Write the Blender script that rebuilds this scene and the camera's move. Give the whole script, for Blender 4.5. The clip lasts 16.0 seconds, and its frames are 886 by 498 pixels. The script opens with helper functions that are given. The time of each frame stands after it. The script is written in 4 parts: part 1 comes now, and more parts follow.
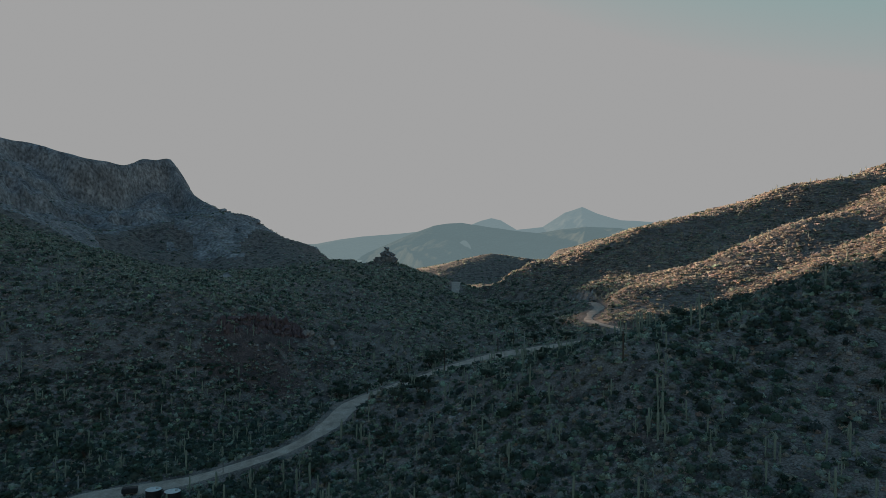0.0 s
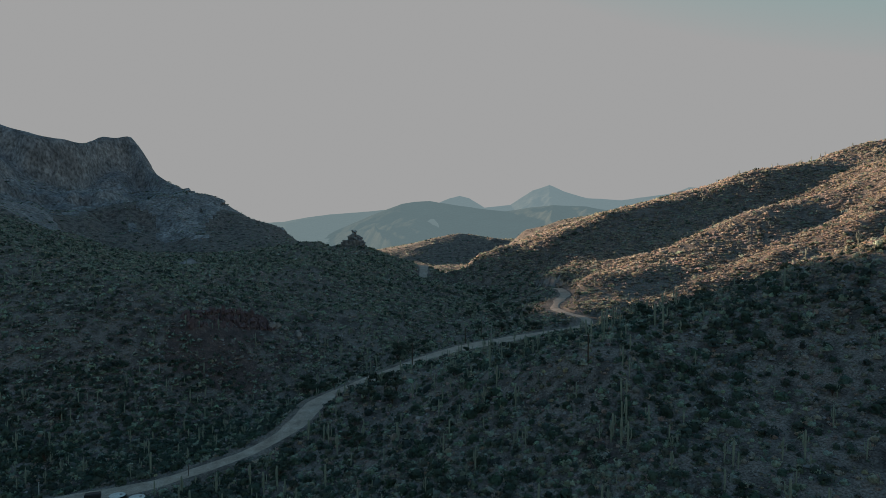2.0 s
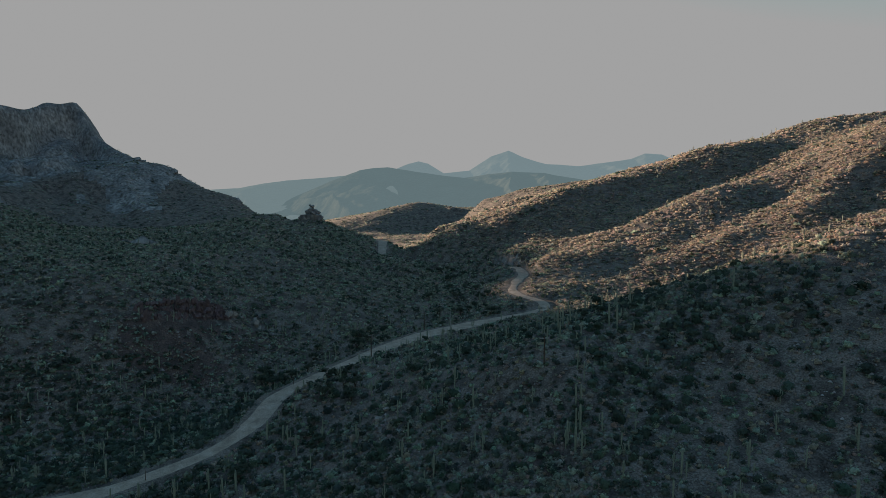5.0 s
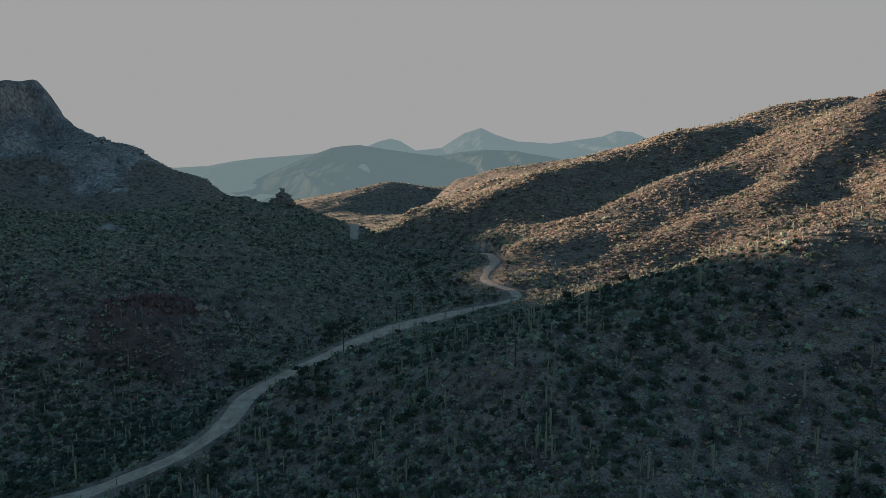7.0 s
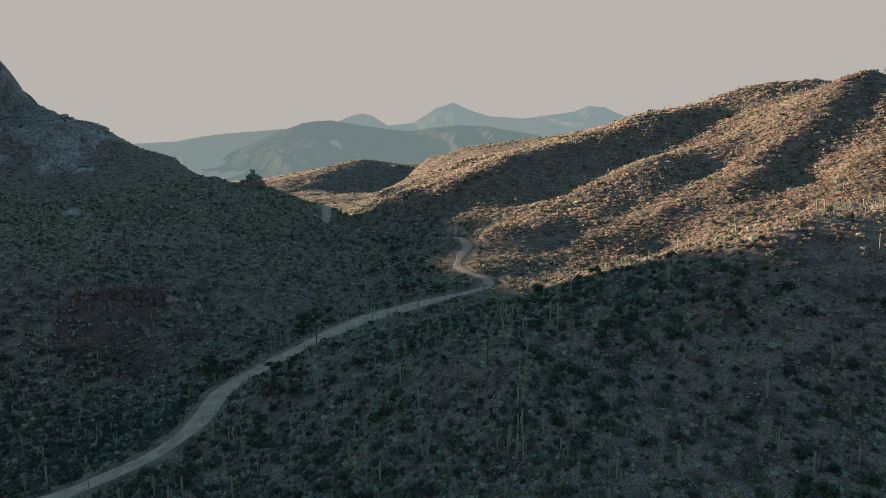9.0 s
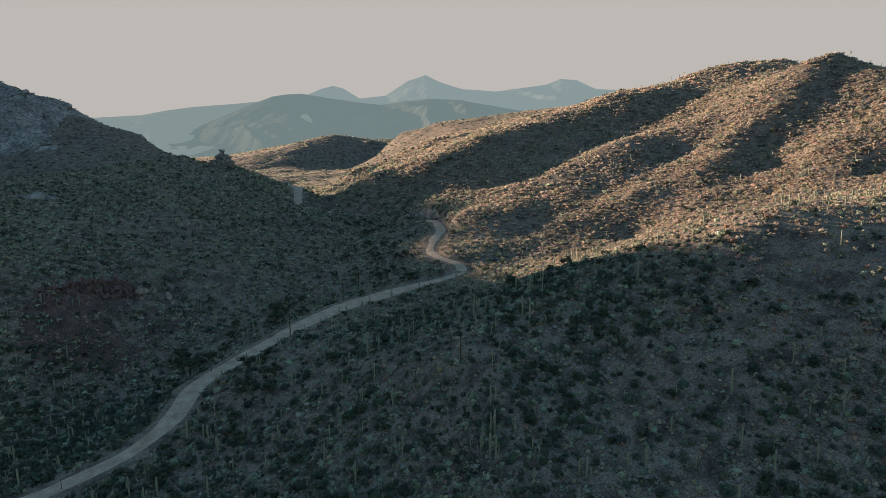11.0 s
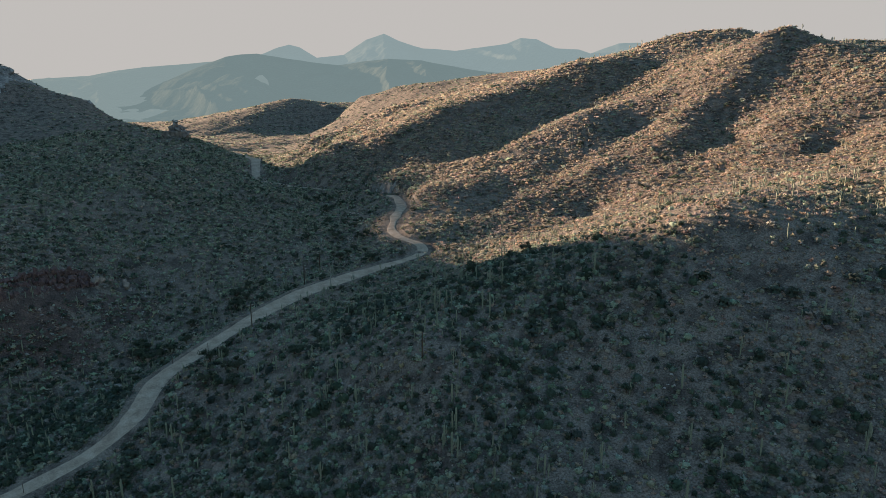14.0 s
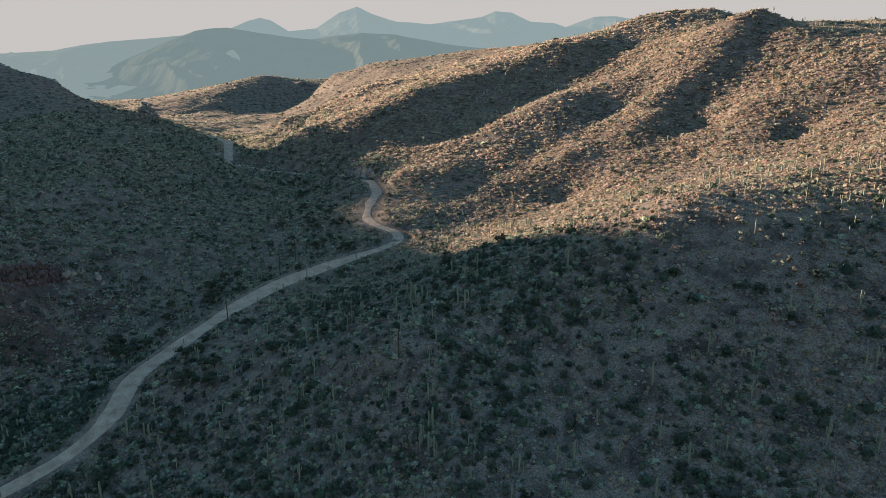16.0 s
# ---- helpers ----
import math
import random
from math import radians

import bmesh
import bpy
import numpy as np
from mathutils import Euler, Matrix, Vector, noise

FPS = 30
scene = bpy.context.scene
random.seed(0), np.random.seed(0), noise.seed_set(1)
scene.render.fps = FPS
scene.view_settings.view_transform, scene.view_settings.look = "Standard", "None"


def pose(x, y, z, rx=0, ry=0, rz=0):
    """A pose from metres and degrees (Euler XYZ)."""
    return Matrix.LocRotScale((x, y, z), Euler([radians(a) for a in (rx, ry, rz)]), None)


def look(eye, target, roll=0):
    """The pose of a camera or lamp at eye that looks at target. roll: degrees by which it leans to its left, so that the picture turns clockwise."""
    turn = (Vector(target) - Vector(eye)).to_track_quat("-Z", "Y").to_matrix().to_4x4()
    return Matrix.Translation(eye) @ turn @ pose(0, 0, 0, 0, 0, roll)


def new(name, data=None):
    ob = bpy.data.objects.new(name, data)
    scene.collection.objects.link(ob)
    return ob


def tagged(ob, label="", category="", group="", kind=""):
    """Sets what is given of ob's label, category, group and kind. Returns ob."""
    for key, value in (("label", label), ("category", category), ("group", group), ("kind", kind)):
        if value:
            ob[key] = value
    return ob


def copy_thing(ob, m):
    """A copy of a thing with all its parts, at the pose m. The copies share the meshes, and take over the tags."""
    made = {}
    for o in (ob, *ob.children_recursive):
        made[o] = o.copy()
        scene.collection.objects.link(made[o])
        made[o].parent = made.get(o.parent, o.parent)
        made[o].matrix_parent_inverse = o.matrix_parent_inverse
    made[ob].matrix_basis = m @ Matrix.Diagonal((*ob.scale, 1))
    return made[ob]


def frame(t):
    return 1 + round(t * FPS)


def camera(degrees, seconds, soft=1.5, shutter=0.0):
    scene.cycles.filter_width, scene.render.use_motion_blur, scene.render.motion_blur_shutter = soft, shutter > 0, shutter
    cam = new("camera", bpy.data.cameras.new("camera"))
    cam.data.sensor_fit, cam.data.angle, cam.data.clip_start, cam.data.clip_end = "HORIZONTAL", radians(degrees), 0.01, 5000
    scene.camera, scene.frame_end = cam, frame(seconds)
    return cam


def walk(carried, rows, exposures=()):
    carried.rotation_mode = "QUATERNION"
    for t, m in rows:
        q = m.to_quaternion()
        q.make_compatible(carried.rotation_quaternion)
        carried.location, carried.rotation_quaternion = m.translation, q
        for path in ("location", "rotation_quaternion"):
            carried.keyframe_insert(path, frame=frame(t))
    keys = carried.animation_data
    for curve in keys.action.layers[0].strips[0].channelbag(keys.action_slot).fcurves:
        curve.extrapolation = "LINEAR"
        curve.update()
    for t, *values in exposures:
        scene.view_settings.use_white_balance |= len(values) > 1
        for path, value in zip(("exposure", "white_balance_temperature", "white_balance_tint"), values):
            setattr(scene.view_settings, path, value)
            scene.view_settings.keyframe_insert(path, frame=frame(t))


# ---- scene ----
# The camera climbs straight up, turning right and tilting down: seconds, x, y, z, yaw, pitch.
cam = camera(65.41, 16.0, soft=0.85)
ROWS = [
    (0.0, 0.00, -0.00, 60.00, -0.00, -0.03),
    (0.5, 0.09, 0.19, 61.82, -0.75, -0.52),
    (1.0, 0.17, 0.37, 63.65, -1.44, -1.00),
    (1.5, 0.25, 0.55, 65.48, -2.09, -1.49),
    (2.0, 0.33, 0.72, 67.33, -2.64, -1.98),
    (2.5, 0.42, 0.88, 69.18, -3.22, -2.49),
    (3.0, 0.51, 1.01, 71.04, -3.78, -2.99),
    (3.5, 0.59, 1.14, 72.90, -4.35, -3.49),
    (4.0, 0.65, 1.27, 74.78, -4.90, -3.98),
    (6.5, 1.03, 1.95, 84.15, -7.74, -6.45),
    (7.0, 1.12, 2.09, 86.00, -8.31, -6.93),
    (7.5, 1.22, 2.22, 87.83, -8.90, -7.43),
    (8.0, 1.32, 2.36, 89.66, -9.47, -7.94),
    (8.5, 1.41, 2.50, 91.50, -10.02, -8.49),
    (9.0, 1.49, 2.64, 93.36, -10.56, -9.06),
    (11.5, 1.82, 3.33, 102.76, -13.36, -11.89),
    (12.0, 1.90, 3.46, 104.62, -13.89, -12.46),
    (12.5, 2.00, 3.58, 106.48, -14.46, -13.03),
    (13.0, 2.11, 3.69, 108.34, -14.98, -13.57),
    (13.5, 2.25, 3.79, 110.20, -15.54, -14.12),
    (14.0, 2.40, 3.89, 112.06, -16.07, -14.66),
    (14.5, 2.55, 3.98, 113.92, -16.60, -15.20),
    (15.0, 2.69, 4.07, 115.76, -17.10, -15.73),
    (15.5, 2.83, 4.17, 117.61, -17.61, -16.27),
    (16.0, 2.97, 4.27, 119.45, -18.10, -16.78),
]
walk(cam, [(t, pose(x, y, z, 90 + pitch, 0, yaw)) for t, x, y, z, yaw, pitch in ROWS],
     [(0, 1.4, 6500, 10), (7, 1.4, 6500, 10), (9, 1.75, 7100, 13), (12, 1.85, 6900, 12), (14, 1.92, 6850, 12), (16, 2.05, 6850, 13)])

# ---- light ----
SUN_AZ, SUN_EL = -28.8, 6.5           # degrees right of straight ahead, degrees up
world = bpy.data.worlds.new("world")
scene.world = world
world.use_nodes = True
wt = world.node_tree
sky = wt.nodes.new("ShaderNodeTexSky")
sky.sky_type, sky.sun_disc = "NISHITA", False
sky.sun_elevation, sky.sun_rotation = radians(SUN_EL), radians(SUN_AZ)
sky.dust_density, sky.air_density, sky.ozone_density = 0.3, 1.0, 2.0
lift = wt.nodes.new("ShaderNodeVectorMath")   # the bright hazy sky is clipped to one even grey
lift.operation = "MULTIPLY"
lift.inputs[1].default_value = (1.9, 2.3, 3.7)
clip = wt.nodes.new("ShaderNodeVectorMath")
clip.operation = "MINIMUM"
clip.inputs[1].default_value = (2.73, 2.73, 2.73)
back = wt.nodes["Background"]
back.inputs["Strength"].default_value = 0.05
wt.links.new(sky.outputs[0], lift.inputs[0])
wt.links.new(lift.outputs[0], clip.inputs[0])
wt.links.new(clip.outputs[0], back.inputs["Color"])

sun = new("sun", bpy.data.lights.new("sun", "SUN"))
sun.data.energy, sun.data.angle, sun.data.color = 5.0, radians(0.53), (1.0, 0.71, 0.48)
SUN_WAY = Vector((math.sin(radians(SUN_AZ)) * math.cos(radians(SUN_EL)), math.cos(radians(SUN_AZ)) * math.cos(radians(SUN_EL)), math.sin(radians(SUN_EL))))
sun.matrix_world = look(SUN_WAY * 400, (0, 0, 0))


# ---- materials ----
def surface(name, colours, scale=1.0, rough=0.9, bump=0.0, bump_scale=None, tone=False, detail=6.0, glow=None, leaf=0.0, fine_size=None, fine_span=0.28, upright=1.0):
    """A matt surface whose colour wanders through the given colours at a coarse and a fine scale (in metres)."""
    mat = bpy.data.materials.new(name)
    mat.use_nodes = True
    nt = mat.node_tree
    n, l = nt.nodes, nt.links
    bsdf = n["Principled BSDF"]
    bsdf.inputs["Roughness"].default_value = rough
    bsdf.inputs["Specular IOR Level"].default_value = 0.15
    where = n.new("ShaderNodeTexCoord")
    spot = where.outputs["Object"]
    if upright != 1.0:             # marks drawn out up and down, as on cliffs
        draw = n.new("ShaderNodeVectorMath")
        draw.operation = "MULTIPLY"
        draw.inputs[1].default_value = (1, 1, upright)
        l.new(spot, draw.inputs[0])
        spot = draw.outputs[0]
    coarse = n.new("ShaderNodeTexNoise")
    coarse.inputs["Scale"].default_value, coarse.inputs["Detail"].default_value = 1 / scale, detail
    coarse.inputs["Roughness"].default_value = 0.62
    l.new(spot, coarse.inputs["Vector"])
    ramp = n.new("ShaderNodeValToRGB")
    while len(ramp.color_ramp.elements) < len(colours):
        ramp.color_ramp.elements.new(0.5)
    for i, (e, c) in enumerate(zip(ramp.color_ramp.elements, colours)):
        e.position, e.color = 0.3 + 0.4 * i / max(1, len(colours) - 1), (*c, 1)
    l.new(coarse.outputs["Fac"], ramp.inputs["Fac"])
    colour = ramp.outputs["Color"]
    fine = n.new("ShaderNodeTexNoise")
    fine.inputs["Scale"].default_value, fine.inputs["Detail"].default_value = 1 / (fine_size or scale / 9), 5
    l.new(spot, fine.inputs["Vector"])
    span = n.new("ShaderNodeMapRange")
    span.inputs["From Min"].default_value, span.inputs["From Max"].default_value = 0.3, 0.7
    span.inputs["To Min"].default_value, span.inputs["To Max"].default_value = 1 - fine_span, 1 + fine_span
    l.new(fine.outputs["Fac"], span.inputs["Value"])
    mul = n.new("ShaderNodeVectorMath")
    mul.operation = "SCALE"
    l.new(colour, mul.inputs[0])
    l.new(span.outputs[0], mul.inputs["Scale"])
    colour = mul.outputs[0]
    if tone:                       # each plant of a stand has a tone of its own
        at = n.new("ShaderNodeAttribute")
        at.attribute_name = "tone"
        m2 = n.new("ShaderNodeVectorMath")
        m2.operation = "MULTIPLY"
        l.new(colour, m2.inputs[0])
        l.new(at.outputs["Color"], m2.inputs[1])
        colour = m2.outputs[0]
    l.new(colour, bsdf.inputs["Base Color"])
    if bump:
        b = n.new("ShaderNodeBump")
        b.inputs["Strength"].default_value, b.inputs["Distance"].default_value = 0.8, bump
        bn = n.new("ShaderNodeTexNoise")
        bn.inputs["Scale"].default_value, bn.inputs["Detail"].default_value = 1 / (bump_scale or scale), 8
        l.new(spot, bn.inputs["Vector"])
        l.new(bn.outputs["Fac"], b.inputs["Height"])
        l.new(b.outputs["Normal"], bsdf.inputs["Normal"])
    if leaf:                       # thin leaves let part of the light through
        thin_leaf, both = n.new("ShaderNodeBsdfTranslucent"), n.new("ShaderNodeMixShader")
        both.inputs[0].default_value = leaf
        l.new(colour, thin_leaf.inputs["Color"])
        l.new(bsdf.outputs[0], both.inputs[1])
        l.new(thin_leaf.outputs[0], both.inputs[2])
        l.new(both.outputs[0], n["Material Output"].inputs["Surface"])
    if glow:                       # emission stands in for the lit hazy air in front of the far ranges
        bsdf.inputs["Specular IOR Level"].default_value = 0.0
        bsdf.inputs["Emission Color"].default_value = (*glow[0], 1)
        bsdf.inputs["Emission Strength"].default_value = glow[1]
    return mat


MAT_SOIL = surface("stony_soil", [(0.048, 0.042, 0.041), (0.094, 0.082, 0.078), (0.175, 0.153, 0.142), (0.14, 0.105, 0.092)], 7, 0.95, 0.6, 0.9, fine_size=0.45, fine_span=0.6)
MAT_REDSOIL = surface("red_soil", [(0.05, 0.042, 0.043), (0.09, 0.068, 0.066), (0.14, 0.1, 0.09)], 5, 0.95, 0.6, 0.9, fine_size=0.5, fine_span=0.6)
MAT_ROAD = surface("dirt_road", [(0.22, 0.178, 0.152), (0.32, 0.265, 0.228), (0.4, 0.34, 0.298)], 4, 0.95, 0.08, 0.8)
MAT_ROCK = surface("rhyolite_rock", [(0.105, 0.104, 0.11), (0.19, 0.183, 0.187), (0.3, 0.287, 0.288)], 26, 0.92, 7.0, 16, fine_size=4, fine_span=0.55, upright=0.6)
MAT_PALE = surface("pale_rock", [(0.19, 0.175, 0.168), (0.34, 0.31, 0.295)], 4, 0.92, 0.4, 1.2)
MAT_GREEN = surface("palo_verde_leaves", [(0.034, 0.054, 0.045), (0.09, 0.122, 0.1)], 3, 0.85, tone=True, leaf=0.3)
MAT_BRUSH = surface("brittlebush_leaves", [(0.14, 0.18, 0.15), (0.31, 0.35, 0.288)], 3, 0.9, tone=True, leaf=0.4)
MAT_GREY = surface("bursage_leaves", [(0.26, 0.24, 0.212), (0.4, 0.37, 0.33)], 3, 0.9, tone=True, leaf=0.5)
MAT_TAN = surface("dry_brush", [(0.32, 0.258, 0.21), (0.47, 0.385, 0.32)], 3, 0.95, tone=True, leaf=0.5)
MAT_CACTUS = surface("cactus_skin", [(0.16, 0.19, 0.155), (0.27, 0.3, 0.245)], 0.8, 0.6, 0.03, 0.2)
MAT_WOOD = surface("weathered_pole_wood", [(0.06, 0.045, 0.035), (0.11, 0.085, 0.07)], 0.5, 0.9)
MAT_PLAIN = surface("brushy_plain", [(0.05, 0.055, 0.045), (0.085, 0.085, 0.068), (0.13, 0.12, 0.095)], 60, 0.95, 3.0, 12)
MAT_RED = surface("red_rock", [(0.075, 0.056, 0.062), (0.125, 0.088, 0.095), (0.19, 0.145, 0.145)], 3, 0.92, 0.5, 1.5)
MAT_DARK = surface("dark_painted_steel", [(0.02, 0.022, 0.025), (0.035, 0.037, 0.04)], 1.5, 0.5)
MAT_LID = surface("pale_painted_steel", [(0.42, 0.44, 0.45), (0.55, 0.57, 0.57)], 1.2, 0.5)
MAT_METAL = surface("dull_steel", [(0.25, 0.25, 0.25), (0.35, 0.35, 0.35)], 0.5, 0.5)
# Near-black slopes; their emission paints on the haze of distance.
MAT_RANGE = surface("far_slopes_haze_glow", [(0.02, 0.025, 0.023), (0.045, 0.048, 0.042)], 90, 1.0, 14.0, 60, glow=((0.08, 0.112, 0.12), 0.54))
MAT_PEAK = surface("peaks_haze_glow", [(0.02, 0.025, 0.025), (0.045, 0.048, 0.046)], 160, 1.0, glow=((0.15, 0.2, 0.215), 0.43))
MAT_BEHIND = surface("farther_slopes_haze_glow", [(0.02, 0.025, 0.024), (0.045, 0.048, 0.044)], 90, 1.0, 14.0, 60, glow=((0.105, 0.14, 0.148), 0.56))


# ---- the lie of the land ----
def lattice(ix, iy, seed):
    h = np.sin(ix * 127.1 + iy * 311.7 + seed * 74.7) * 43758.5453
    return h - np.floor(h)


def value_noise(x, y, seed):
    ix, iy = np.floor(x), np.floor(y)
    fx, fy = x - ix, y - iy
    fx, fy = fx * fx * (3 - 2 * fx), fy * fy * (3 - 2 * fy)
    a, b = lattice(ix, iy, seed), lattice(ix + 1, iy, seed)
    c, d = lattice(ix, iy + 1, seed), lattice(ix + 1, iy + 1, seed)
    return (a + (b - a) * fx) * (1 - fy) + (c + (d - c) * fx) * fy - 0.5


def fbm(x, y, size, octaves, seed):
    out, amp = 0.0, 1.0
    for k in range(octaves):
        out = out + amp * value_noise(x / size * 2 ** k + 17.3 * k, y / size * 2 ** k - 9.1 * k, seed + k)
        amp *= 0.5
    return out


